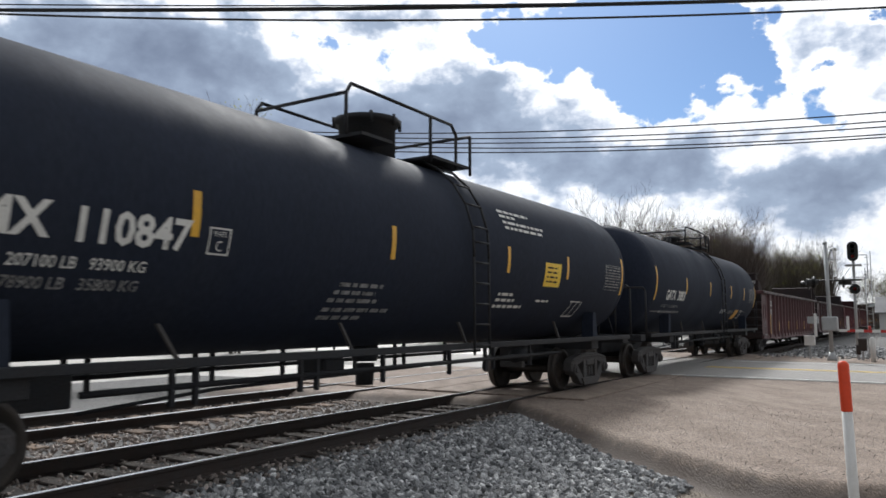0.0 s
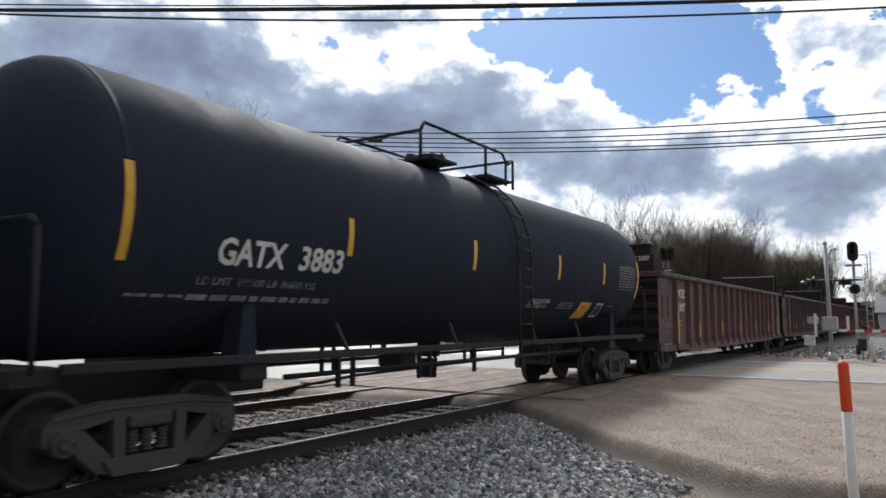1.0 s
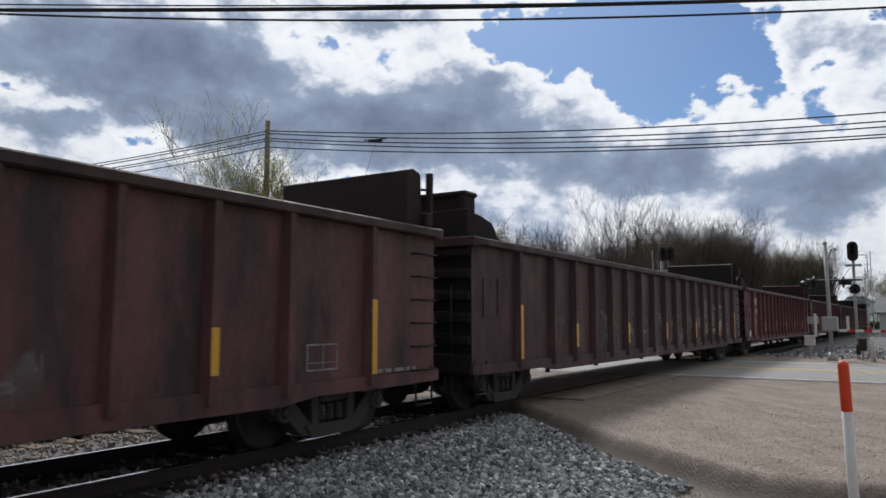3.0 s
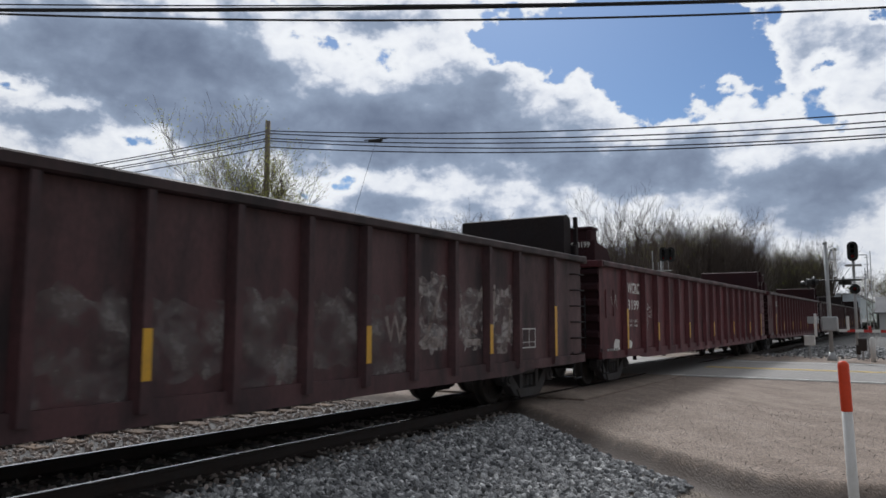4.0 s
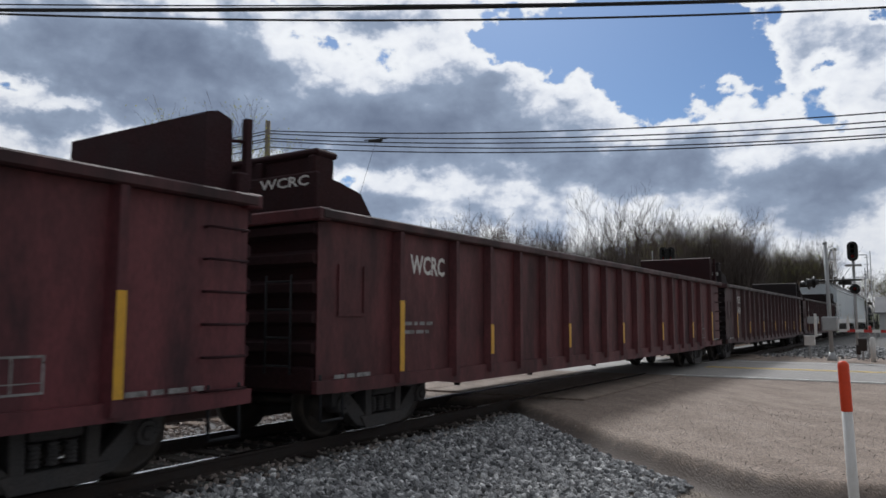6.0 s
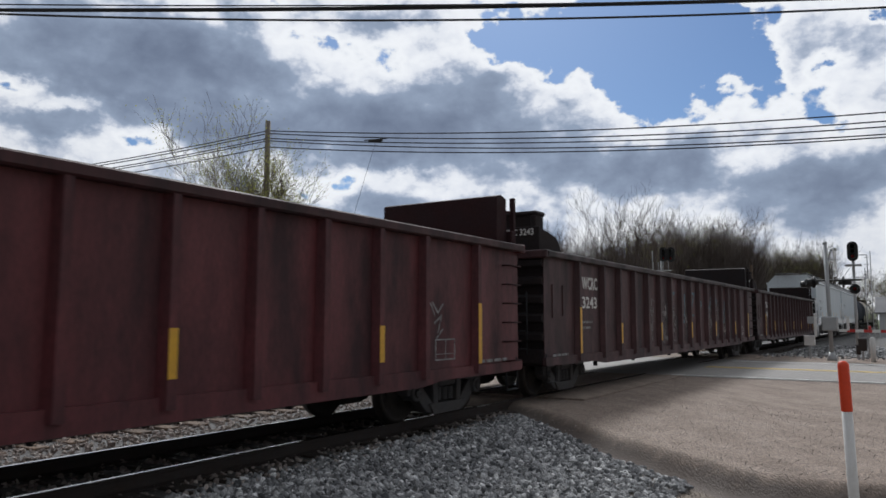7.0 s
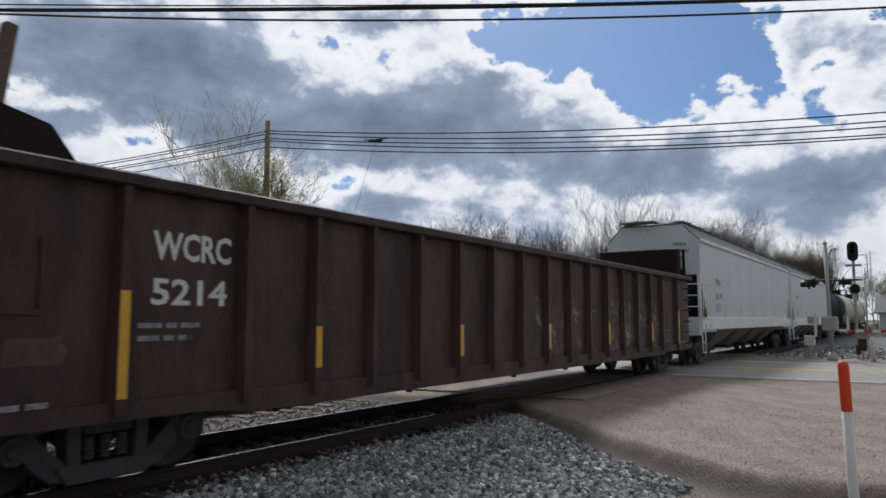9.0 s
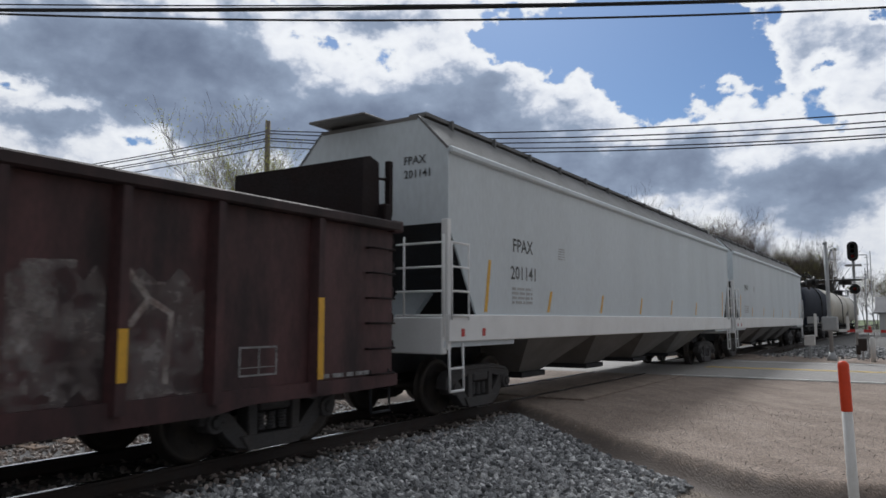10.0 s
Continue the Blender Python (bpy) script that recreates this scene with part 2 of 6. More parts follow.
def worn_off(m, lo, hi, scale):
    """Sprayed paint that has faded unevenly: the steel shows through."""
    nd, lk = m.node_tree.nodes, m.node_tree.links
    tc = nd.new("ShaderNodeTexCoord")
    n = nd.new("ShaderNodeTexNoise")
    n.inputs["Scale"].default_value, n.inputs["Detail"].default_value, n.inputs["Roughness"].default_value = scale, 6.0, 0.7
    lk.new(tc.outputs["Object"], n.inputs["Vector"])
    r = nd.new("ShaderNodeMapRange")
    r.inputs["From Min"].default_value, r.inputs["From Max"].default_value = 0.34, 0.62
    r.inputs["To Min"].default_value, r.inputs["To Max"].default_value = lo, hi
    lk.new(n.outputs[0], r.inputs["Value"])
    lk.new(r.outputs[0], nd["Principled BSDF"].inputs["Alpha"])


worn_off(M["graffiti"], 0.22, 0.95, 3.0)
worn_off(M["graffiti_blue"], 0.35, 0.95, 3.0)
worn_off(M["graffiti_pale"], -0.30, 0.85, 3.8)
M["graffiti_line"] = surface("cream_spray_line", (0.60, 0.56, 0.48), 0.7, grain=0.2, spots=(0.34, 0.28, 0.24), spot_scale=6, spot_amount=0.8, bump=0.0)
worn_off(M["graffiti_line"], 0.2, 1.0, 5.0)
M["graffiti_wash"] = surface("washed_out_spray_fill", (0.30, 0.275, 0.27), 0.75, grain=0.3, spots=(0.12, 0.085, 0.08), spot_scale=3, spot_amount=0.9, bump=0.0)
worn_off(M["graffiti_wash"], -0.28, 0.78, 3.2)
worn_off(M["faded"], 0.45, 1.0, 9.0)
M["ballast_bed"] = surface("ballast_bed", (0.11, 0.11, 0.11), 0.95, spots=(0.20, 0.19, 0.18), spot_scale=25, spot_amount=0.8, grain=0.5, grain_scale=70, bump=1.0)
M["stone"] = stone_material("ballast_stone", (0.10, 0.104, 0.11), (0.78, 0.78, 0.78))
M["stone_brown"] = stone_material("dusty_ballast_stone", (0.22, 0.18, 0.16), (0.58, 0.52, 0.47))
M["gravel"] = stone_material("fine_gravel", (0.24, 0.21, 0.19), (0.55, 0.50, 0.46))
M["dirt"] = surface("worn_gravel_apron", (0.252, 0.196, 0.158), 0.95, spots=(0.172, 0.132, 0.107), spot_scale=1.3, spot_amount=0.8, grain=0.6, grain_scale=34, bump=0.75, stretch=(0.55, 1.8, 1))
M["soil"] = surface("dry_verge_soil", (0.19, 0.155, 0.125), 0.95, spots=(0.12, 0.11, 0.075), spot_scale=1.5, grain=0.45, grain_scale=40, bump=1.0)


def blend_verge(m):
    """Gravel apron, dark loose bank below its edge and dry soil beyond, by the distance to the apron's edge."""
    nd, lk = m.node_tree.nodes, m.node_tree.links
    bsdf = nd["Principled BSDF"]
    base = bsdf.inputs["Base Color"].links[0].from_socket
    at = nd.new("ShaderNodeAttribute")
    at.attribute_name = "apron"
    tc = nd.new("ShaderNodeTexCoord")
    ns = nd.new("ShaderNodeTexNoise")
    ns.inputs["Scale"].default_value, ns.inputs["Detail"].default_value = 5.0, 8.0
    lk.new(tc.outputs["Object"], ns.inputs["Vector"])
    fine = nd.new("ShaderNodeTexNoise")
    fine.inputs["Scale"].default_value, fine.inputs["Detail"].default_value = 60.0, 4.0
    lk.new(tc.outputs["Object"], fine.inputs["Vector"])
    off = nd.new("ShaderNodeMath")
    off.operation = "MULTIPLY_ADD"
    lk.new(ns.outputs[0], off.inputs[0])
    off.inputs[1].default_value = 0.45
    lk.new(at.outputs["Fac"], off.inputs[2])
    for lo, hi, dark, light in ((0.02, 0.26, (0.085, 0.068, 0.058), (0.15, 0.122, 0.105)), (-0.42, -0.25, (0.13, 0.105, 0.08), (0.24, 0.20, 0.16))):
        mr = nd.new("ShaderNodeMapRange")
        mr.inputs["From Min"].default_value, mr.inputs["From Max"].default_value = lo, hi
        mr.inputs["To Min"].default_value, mr.inputs["To Max"].default_value = 1.0, 0.0
        lk.new(off.outputs[0], mr.inputs["Value"])
        tone = nd.new("ShaderNodeMix")
        tone.data_type = "RGBA"
        lk.new(fine.outputs[0], tone.inputs["Factor"])
        tone.inputs["A"].default_value, tone.inputs["B"].default_value = (*dark, 1), (*light, 1)
        mx = nd.new("ShaderNodeMix")
        mx.data_type = "RGBA"
        lk.new(mr.outputs[0], mx.inputs["Factor"])
        lk.new(base, mx.inputs["A"])
        lk.new(tone.outputs["Result"], mx.inputs["B"])
        base = mx.outputs["Result"]
    lk.new(base, bsdf.inputs["Base Color"])


M["verge"] = surface("apron_edge", (0.252, 0.196, 0.158), 0.95, spots=(0.172, 0.132, 0.107), spot_scale=1.3, spot_amount=0.8, grain=0.6, grain_scale=34, bump=0.75, stretch=(0.55, 1.8, 1))
blend_verge(M["verge"])
for m in (M["dirt"], M["verge"]):
    mp = m.node_tree.nodes["Mapping"]
    mp.vector_type = "TEXTURE"
    mp.inputs["Scale"].default_value = (1.7, 0.62, 1.0)
    mp.inputs["Rotation"].default_value = (0, 0, -2.47)
M["asphalt"] = surface("worn_asphalt", (0.25, 0.235, 0.22), 0.78, spots=(0.29, 0.28, 0.27), spot_scale=0.8, grain=0.3, grain_scale=90, bump=0.4)
M["lot"] = surface("pale_gravel_lot", (0.42, 0.40, 0.37), 0.6, spots=(0.32, 0.30, 0.27), spot_scale=0.5, grain=0.25, grain_scale=30, bump=0.3)
M["line_white"] = surface("white_road_paint", (0.80, 0.80, 0.78), 0.6, spots=(0.55, 0.54, 0.52), spot_scale=3, grain=0.2)
M["line_yellow"] = surface("yellow_road_paint", (0.62, 0.42, 0.07), 0.6, spots=(0.30, 0.25, 0.15), spot_scale=3, grain=0.2)
M["grass"] = surface("spring_grass", (0.075, 0.115, 0.030), 0.9, spots=(0.12, 0.12, 0.055), spot_scale=0.3, grain=0.4, grain_scale=20, bump=0.6)
M["galv"] = surface("galvanised_steel", (0.40, 0.41, 0.42), 0.5, metal=0.3, spots=(0.30, 0.31, 0.32), spot_scale=3, grain=0.1)
M["signal_black"] = surface("signal_black_paint", (0.015, 0.015, 0.016), 0.55, grain=0.15, bump=0.02)
M["red"] = surface("red_paint", (0.50, 0.035, 0.03), 0.5, grain=0.1, spots=(0.38, 0.03, 0.03), spot_scale=4)
M["orange"] = surface("orange_marker_plastic", (0.80, 0.075, 0.02), 0.5, grain=0.06, spots=(0.65, 0.06, 0.02), spot_scale=5, bump=0.03)
M["white_plastic"] = surface("white_marker_plastic", (0.72, 0.72, 0.71), 0.5, grain=0.05, spots=(0.60, 0.59, 0.57), spot_scale=6, bump=0.03)
M["bark"] = surface("grey_bark", (0.10, 0.088, 0.078), 0.9, spots=(0.13, 0.115, 0.10), spot_scale=2, grain=0.35, grain_scale=12, stretch=(3, 3, 0.5), bump=0.5)
M["twig"] = surface("brown_twigs", (0.105, 0.082, 0.072), 0.9, spots=(0.15, 0.12, 0.10), spot_scale=1.0, grain=0.2, random_tone=0.25, bump=0.0)
M["bud"] = surface("budding_leaves", (0.13, 0.14, 0.035), 0.8, spots=(0.20, 0.18, 0.06), spot_scale=1.0, grain=0.3, bump=0.0)
M["leaf"] = surface("fresh_green_leaves", (0.06, 0.085, 0.028), 0.8, spots=(0.10, 0.12, 0.04), spot_scale=1.0, grain=0.3, bump=0.0)
for key in ("bud", "leaf"):
    nt = M[key].node_tree
    tr = nt.nodes.new("ShaderNodeBsdfTranslucent")
    tr.inputs["Color"].default_value = (0.42, 0.44, 0.12, 1) if key == "bud" else (0.22, 0.30, 0.08, 1)
    mx = nt.nodes.new("ShaderNodeMixShader")
    mx.inputs[0].default_value = 0.55
    nt.links.new(nt.nodes["Principled BSDF"].outputs[0], mx.inputs[1])
    nt.links.new(tr.outputs[0], mx.inputs[2])
    nt.links.new(mx.outputs[0], nt.nodes["Material Output"].inputs["Surface"])
M["pole"] = surface("weathered_pole_wood", (0.20, 0.175, 0.15), 0.9, spots=(0.13, 0.11, 0.09), spot_scale=3, grain=0.3, stretch=(6, 6, 0.5), bump=0.4)
M["wire"] = surface("black_cable", (0.02, 0.02, 0.022), 0.6, grain=0.1, bump=0.0)
M["siding"] = surface("pale_siding", (0.62, 0.63, 0.64), 0.7, spots=(0.5, 0.5, 0.5), spot_scale=0.5, grain=0.06)
M["roof"] = surface("grey_shingles", (0.20, 0.20, 0.21), 0.85, spots=(0.14, 0.14, 0.15), spot_scale=1, grain=0.25)
M["glass"] = surface("dark_window_glass", (0.03, 0.035, 0.04), 0.08, grain=0.05, bump=0.0)


# ---------------------------------------------------------------- mesh helpers
def part(name, bm, material, parent=None, label="", at=None):
    """Links a bmesh as one mesh object, under a thing or part if given."""
    me = bpy.data.meshes.new(name)
    bm.to_mesh(me)
    bm.free()
    me.materials.append(material)
    ob = new(name, me)
    if parent is not None:
        ob.parent = parent
    if at is not None:
        ob.matrix_basis = at
    if label:
        ob["label"] = label
    return ob


def raw(name, verts, faces, material, parent=None, smooth=False):
    me = bpy.data.meshes.new(name)
    me.from_pydata(verts, [], faces)
    me.materials.append(material)
    if smooth:
        me.polygons.foreach_set("use_smooth", [True] * len(me.polygons))
    ob = new(name, me)
    if parent is not None:
        ob.parent = parent
    return ob


def again(ob, parent, at, name=None):
    """One more of a part, on the same mesh."""
    o = new(name or ob.name.split(".")[0], ob.data)
    o.parent = parent
    o.matrix_basis = at
    return o


def block(bm, x0, x1, y0, y1, z0, z1, bevel=0.0):
    r = bmesh.ops.create_cube(bm, size=1.0, matrix=Matrix.Translation(((x0 + x1) / 2, (y0 + y1) / 2, (z0 + z1) / 2))
                              @ Matrix.Diagonal((abs(x1 - x0), abs(y1 - y0), abs(z1 - z0), 1)))
    if bevel:
        es = {e for v in r["verts"] for e in v.link_edges}
        bmesh.ops.bevel(bm, geom=list(es), offset=bevel, segments=1, affect="EDGES")
    return bm


def box(x0, x1, y0, y1, z0, z1, bevel=0.0):
    return block(bmesh.new(), x0, x1, y0, y1, z0, z1, bevel)


def rod(bm, a, b, r, r2=None, seg=10, smooth=True):
    a, b = Vector(a), Vector(b)
    d = b - a
    m = Matrix.Translation((a + b) / 2) @ d.to_track_quat("Z", "Y").to_matrix().to_4x4()
    res = bmesh.ops.create_cone(bm, cap_ends=True, segments=seg, radius1=r, radius2=r if r2 is None else r2, depth=d.length, matrix=m)
    if smooth:
        for f in {f for v in res["verts"] for f in v.link_faces}:
            f.smooth = len(f.verts) == 4
    return bm


def path_rod(bm, pts, r, seg=8):
    for a, b in zip(pts, pts[1:]):
        rod(bm, a, b, r, seg=seg)
    return bm


def prism(bm, outline, y0, y1):
    """A polygon in x and z, extruded from y0 to y1."""
    a = [bm.verts.new((x, y0, z)) for x, z in outline]
    b = [bm.verts.new((x, y1, z)) for x, z in outline]
    bm.faces.new(a)
    bm.faces.new(b[::-1])
    n = len(a)
    for i in range(n):
        bm.faces.new((a[i], b[i], b[(i + 1) % n], a[(i + 1) % n]))
    bmesh.ops.recalc_face_normals(bm, faces=bm.faces)
    return bm


def lathe(bm, profile, center, axis="y", seg=28):
    """Profile of (radius, along) turned about an axis through center."""
    rings = []
    for r, h in profile:
        ring = []
        for i in range(seg):
            a = 2 * math.pi * i / seg
            c, s = r * math.cos(a), r * math.sin(a)
            p = (c, h, s) if axis == "y" else (h, c, s) if axis == "x" else (c, s, h)
            ring.append(bm.verts.new((p[0] + center[0], p[1] + center[1], p[2] + center[2])))
        rings.append(ring)
    for p, q in zip(rings, rings[1:]):
        for i in range(seg):
            f = bm.faces.new((p[i], p[(i + 1) % seg], q[(i + 1) % seg], q[i]))
            f.smooth = True
    for ring in (rings[0], rings[-1]):
        bm.faces.new(ring)
    bmesh.ops.recalc_face_normals(bm, faces=bm.faces)
    return bm


def lettering(text, size, material, parent, x, y, z, width=None, bold=0.0, name="lettering", turn=0.0):
    """Words in the built-in font, upright in the x-z plane and facing -y (turn: about z)."""
    cu = bpy.data.curves.new(name, "FONT")
    cu.body, cu.size, cu.offset, cu.resolution_u = text, size / 0.72, bold, 2
    tmp = bpy.data.objects.new(name, cu)
    scene.collection.objects.link(tmp)
    dg = bpy.context.evaluated_depsgraph_get()
    me = bpy.data.meshes.new_from_object(tmp.evaluated_get(dg))
    bpy.data.objects.remove(tmp)
    me.materials.clear()
    me.materials.append(material)
    xs = [v.co.x for v in me.vertices]
    sx = width / (max(xs) - min(xs)) if width else 1.0
    for v in me.vertices:
        v.co.x = (v.co.x - min(xs)) * sx
    ob = new(name, me)
    ob.parent = parent
    ob.matrix_basis = pose(x, y, z, 90, 0, turn)
    return ob


def bars(rows, material, parent, y, name="small_print"):
    """Unreadable print: rows of (x, z, length, height) as thin raised bars broken into words."""
    bm = bmesh.new()
    for x, z, length, height in rows:
        u = 0.0
        while u < length:
            w = min(random.uniform(0.08, 0.3), length - u)
            block(bm, x + u, x + u + w, y, y - 0.003, z, z + height)
            u += w + 0.05
    return tagged(part(name, bm, material, parent), kind="stuff")


# ---------------------------------------------------------------- ground
TRACK_Y, TRACK2_Y, RAIL_GAP = 7.55, 11.40, 0.7525
EDGE_Y = [-40, -2, 0.35, 0.7, 1.2, 1.8, 2.5, 3.5, 6.0, 7.1, 9.0, 12.5, 16, 40]
EDGE_X = [12, 9.0, 8.5, 8.4, 8.45, 8.66, 9.2, 10.0, 12.5, 13.4, 13.2, 12.6, 11.0, -30]


def smooth(a, b, v):
    k = min(max((v - a) / (b - a), 0.0), 1.0)
    return k * k * (3 - 2 * k)


def ground_z(x, y):
    """Height of the ground against the rail heads."""
    apron = x - float(np.interp(y, EDGE_Y, EDGE_X))
    far = 37.0 - x if y < 14 else 5.0
    side = min(apron, far)
    low = -0.40
    if 5.2 < y < 13.8:
        low = -0.20
    elif y >= 13.8:
        low = -0.20 - 0.10 * smooth(13.8, 15.0, y)
    else:
        low = -0.20 - 0.08 * (1 - smooth(3.0, 5.6, y))
    k = smooth(-0.42, 0.05, side)
    top = -0.045 - (0.10 * smooth(14, 20, y)) + 0.020 * smooth(14, 20, x) * (1 - smooth(31, 34, x))
    z = low + (top - low) * k
    calm = 1 - 0.85 * smooth(15, 19.5, x) * (1 - smooth(31, 34, x))
    z += calm * (0.02 * noise.noise((x * 0.7, y * 0.7, 0)) + 0.008 * noise.noise((x * 3, y * 3, 4)))
    if abs(y - TRACK_Y) < 2.0 or abs(y - TRACK2_Y) < 2.0:
        z = min(z, -0.012)
    return z


def axis_steps(spans):
    out = []
    for a, b, step in spans:
        n = max(int(round((b - a) / step)), 1)
        out += [a + (b - a) * i / n for i in range(n)]
    return out + [spans[-1][1]]


def build_ground():
    xs = axis_steps([(-3000, -200, 700), (-200, -20, 30), (-20, 0, 2), (0, 7, 0.2), (7, 14, 0.07), (14, 16, 0.2), (16, 44, 0.7), (44, 120, 8), (120, 3000, 480)])
    ys = axis_steps([(-2000, -120, 470), (-120, -12, 12), (-12, -1, 1), (-1, 7.2, 0.07), (7.2, 9, 0.2), (9, 20, 0.5), (20, 80, 5), (80, 3000, 486)])
    verts = [(x, y, ground_z(x, y)) for y in ys for x in xs]
    n = len(xs)
    faces, slots = [], []
    for j in range(len(ys) - 1):
        for i in range(n - 1):
            faces.append((j * n + i, j * n + i + 1, (j + 1) * n + i + 1, (j + 1) * n + i))
            x, y = (xs[i] + xs[i + 1]) / 2, (ys[j] + ys[j + 1]) / 2
            apron = x - float(np.interp(y, EDGE_Y, EDGE_X)) + 0.10 * noise.noise((x * 1.5, y * 1.5, 2)) + 0.04 * noise.noise((x * 7, y * 7, 3))
            if y > 48 or abs(x) > 150 or y < -40:
                s = 3
            elif y > 13.8:
                s = 0 if x < 15 and y < 19 else 4
            elif apron > -0.02 and x < 37:
                s = 1
            elif apron > -0.5 and x < 37:
                s = 5
            elif y > 2.6 + 0.3 * math.sin(x) and x < 60 or x > 37 and y > 1:
                s = 0
            else:
                s = 2
            slots.append(s)
    g = raw("ground", verts, faces, M["ballast_bed"], smooth=True)
    for k in ("verge", "verge", "grass", "lot", "verge"):
        g.data.materials.append(M[k])
    g.data.polygons.foreach_set("material_index", slots)
    at = g.data.attributes.new("apron", "FLOAT", "POINT")
    at.data.foreach_set("value", [max(-2.0, min(2.0, min(v[0] - float(np.interp(v[1], EDGE_Y, EDGE_X)), 40.0 - v[0]))) for v in verts])
    tagged(g, "ground of ballast, worn gravel apron and verge", "ground", kind="structure")
    # asphalt road over the crossing
    bm = bmesh.new()
    ys2 = axis_steps([(-60, -5, 5), (-5, 6.35, 0.5), (6.35, 14, 0.5), (14, 120, 6)])
    rows = []
    for y in ys2:
        z = -0.004 - (0.10 * smooth(14, 20, y))
        rows.append([bm.verts.new((x, y, z + (0.006 if abs(x - 25.5) < 4 else -0.012))) for x in (21.22, 21.6, 23.4, 25.5, 27.6, 29.7, 30.8)])
    for a, b in zip(rows, rows[1:]):
        for i in range(6):
            bm.faces.new((a[i], a[i + 1], b[i + 1], b[i]))
    road = tagged(part("road", bm, M["asphalt"]), "grey asphalt road over the level crossing", "road", kind="structure")
    for nm, x, w, mat in (("edge_line", 21.42, 0.13, "line_white"), ("centre_line", 25.38, 0.20, "line_yellow"),
                          ("centre_line", 25.74, 0.20, "line_yellow"), ("edge_line", 29.6, 0.12, "line_white")):
        bm = box(x - w / 2, x + w / 2, -40, 6.0, 0.003, 0.007)
        part(nm, bm, M[mat], road)
        if nm == "edge_line":
            part(nm, box(x - w / 2, x + w / 2, 14.0, 60, -0.11, -0.105), M[mat], road)


build_ground()


def rail_mesh(length):
    prof = [(-0.07, -0.18), (0.07, -0.18), (0.07, -0.165), (0.012, -0.145), (0.012, -0.045), (0.036, -0.035), (0.036, -0.006), (0.030, 0.0),
            (-0.030, 0.0), (-0.036, -0.006), (-0.036, -0.035), (-0.012, -0.045), (-0.012, -0.145), (-0.07, -0.165)]
    n = len(prof)
    verts = [(0, y, z) for y, z in prof] + [(length, y, z) for y, z in prof]
    faces = [(i, (i + 1) % n, n + (i + 1) % n, n + i) for i in range(n)] + [tuple(range(n))[::-1], tuple(range(n, 2 * n))]
    me = bpy.data.meshes.new("rail")
    me.from_pydata(verts, [], faces)
    me.materials.append(M["rail_side"])
    me.materials.append(M["rail_top"])
    for i in (6, 7, 8):
        me.polygons[i].material_index = 1
    return me


def build_tracks():
    rail = rail_mesh(460.0)
    bm = box(-0.115, 0.115, -1.3, 1.3, -0.33, -0.165, 0.012)
    tie0 = part("tie", bm, M["tie"])
    tie1 = part("tie", box(-0.115, 0.115, -1.3, 1.3, -0.33, -0.165, 0.012), M["tie_shaded"])
    plate = part("tie_plate", box(-0.09, 0.09, -0.17, 0.17, -0.19, -0.172, 0.004), M["rail_side"])
    for ty in (TRACK_Y, TRACK2_Y):
        tr = tagged(new("railway_track"), "steel rails on weathered wooden ties in ballast", "railway track", kind="structure")
        tr.matrix_basis = pose(0, ty, 0)
        for s in (-1, 1):
            o = new("rail", rail)
            o.parent = tr
            o.matrix_basis = pose(-60, s * RAIL_GAP, 0)
        x = -12.0
        while x < 60:
            if not 13.6 < x < 36.5:
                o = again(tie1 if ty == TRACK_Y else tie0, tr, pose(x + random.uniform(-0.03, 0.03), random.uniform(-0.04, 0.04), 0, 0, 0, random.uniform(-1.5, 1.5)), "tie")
                for s in (-1, 1):
                    if 0 < x < 14:
                        again(plate, tr, pose(x, s * RAIL_GAP, 0), "tie_plate")
            x += 0.535
        # crossing surface: panels flush with the rail heads
        for a, b in ((-1.9, -RAIL_GAP - 0.09), (-RAIL_GAP + 0.12, RAIL_GAP - 0.12), (RAIL_GAP + 0.09, 1.9)):
            for i in range(9):
                x0 = 14.0 + i * 2.45
                part("crossing_panel", box(x0, x0 + 2.43, a, b, -0.2, -0.008, 0.01), M["asphalt"] if 19 < x0 < 31 else M["dirt"], tr)
    bpy.data.objects.remove(tie0)
    bpy.data.objects.remove(tie1)
    bpy.data.objects.remove(plate)


build_tracks()


def stones(name, count, area, size, material, label, keep=lambda x, y: True):
    """Loose angular stones strewn on the ground, in one mesh."""
    rnd = np.random.RandomState(5)
    ico = bmesh.new()
    bmesh.ops.create_icosphere(ico, subdivisions=1, radius=1.0)
    base = np.array([v.co[:] for v in ico.verts])
    tri = np.array([[v.index for v in f.verts] for f in ico.faces])
    ico.free()
    verts, faces, k = [], [], 0
    x0, x1, y0, y1 = area
    while k < count:
        x, y = rnd.uniform(x0, x1), rnd.uniform(y0, y1)
        if not keep(x, y):
            count -= 0.5
            continue
        s = size * rnd.uniform(0.55, 1.35)
        p = base * (1 + rnd.uniform(-0.42, 0.36, (12, 1))) * (s, s * rnd.uniform(0.6, 1.0), s * rnd.uniform(0.45, 0.8))
        q = Euler(rnd.uniform(0, 6.28, 3)).to_matrix()
        p = p @ np.array(q) + (x, y, ground_z(x, y) + s * rnd.uniform(0.0, 0.55))
        verts.append(p)
        faces.append(tri + 12 * k)
        k += 1
    ob = raw(name, np.concatenate(verts).tolist(), np.concatenate(faces).tolist(), material)
    return tagged(ob, label, "ballast", kind="stuff")


def on_ballast(x, y):
    return x < float(np.interp(y, EDGE_Y, EDGE_X)) - 0.42


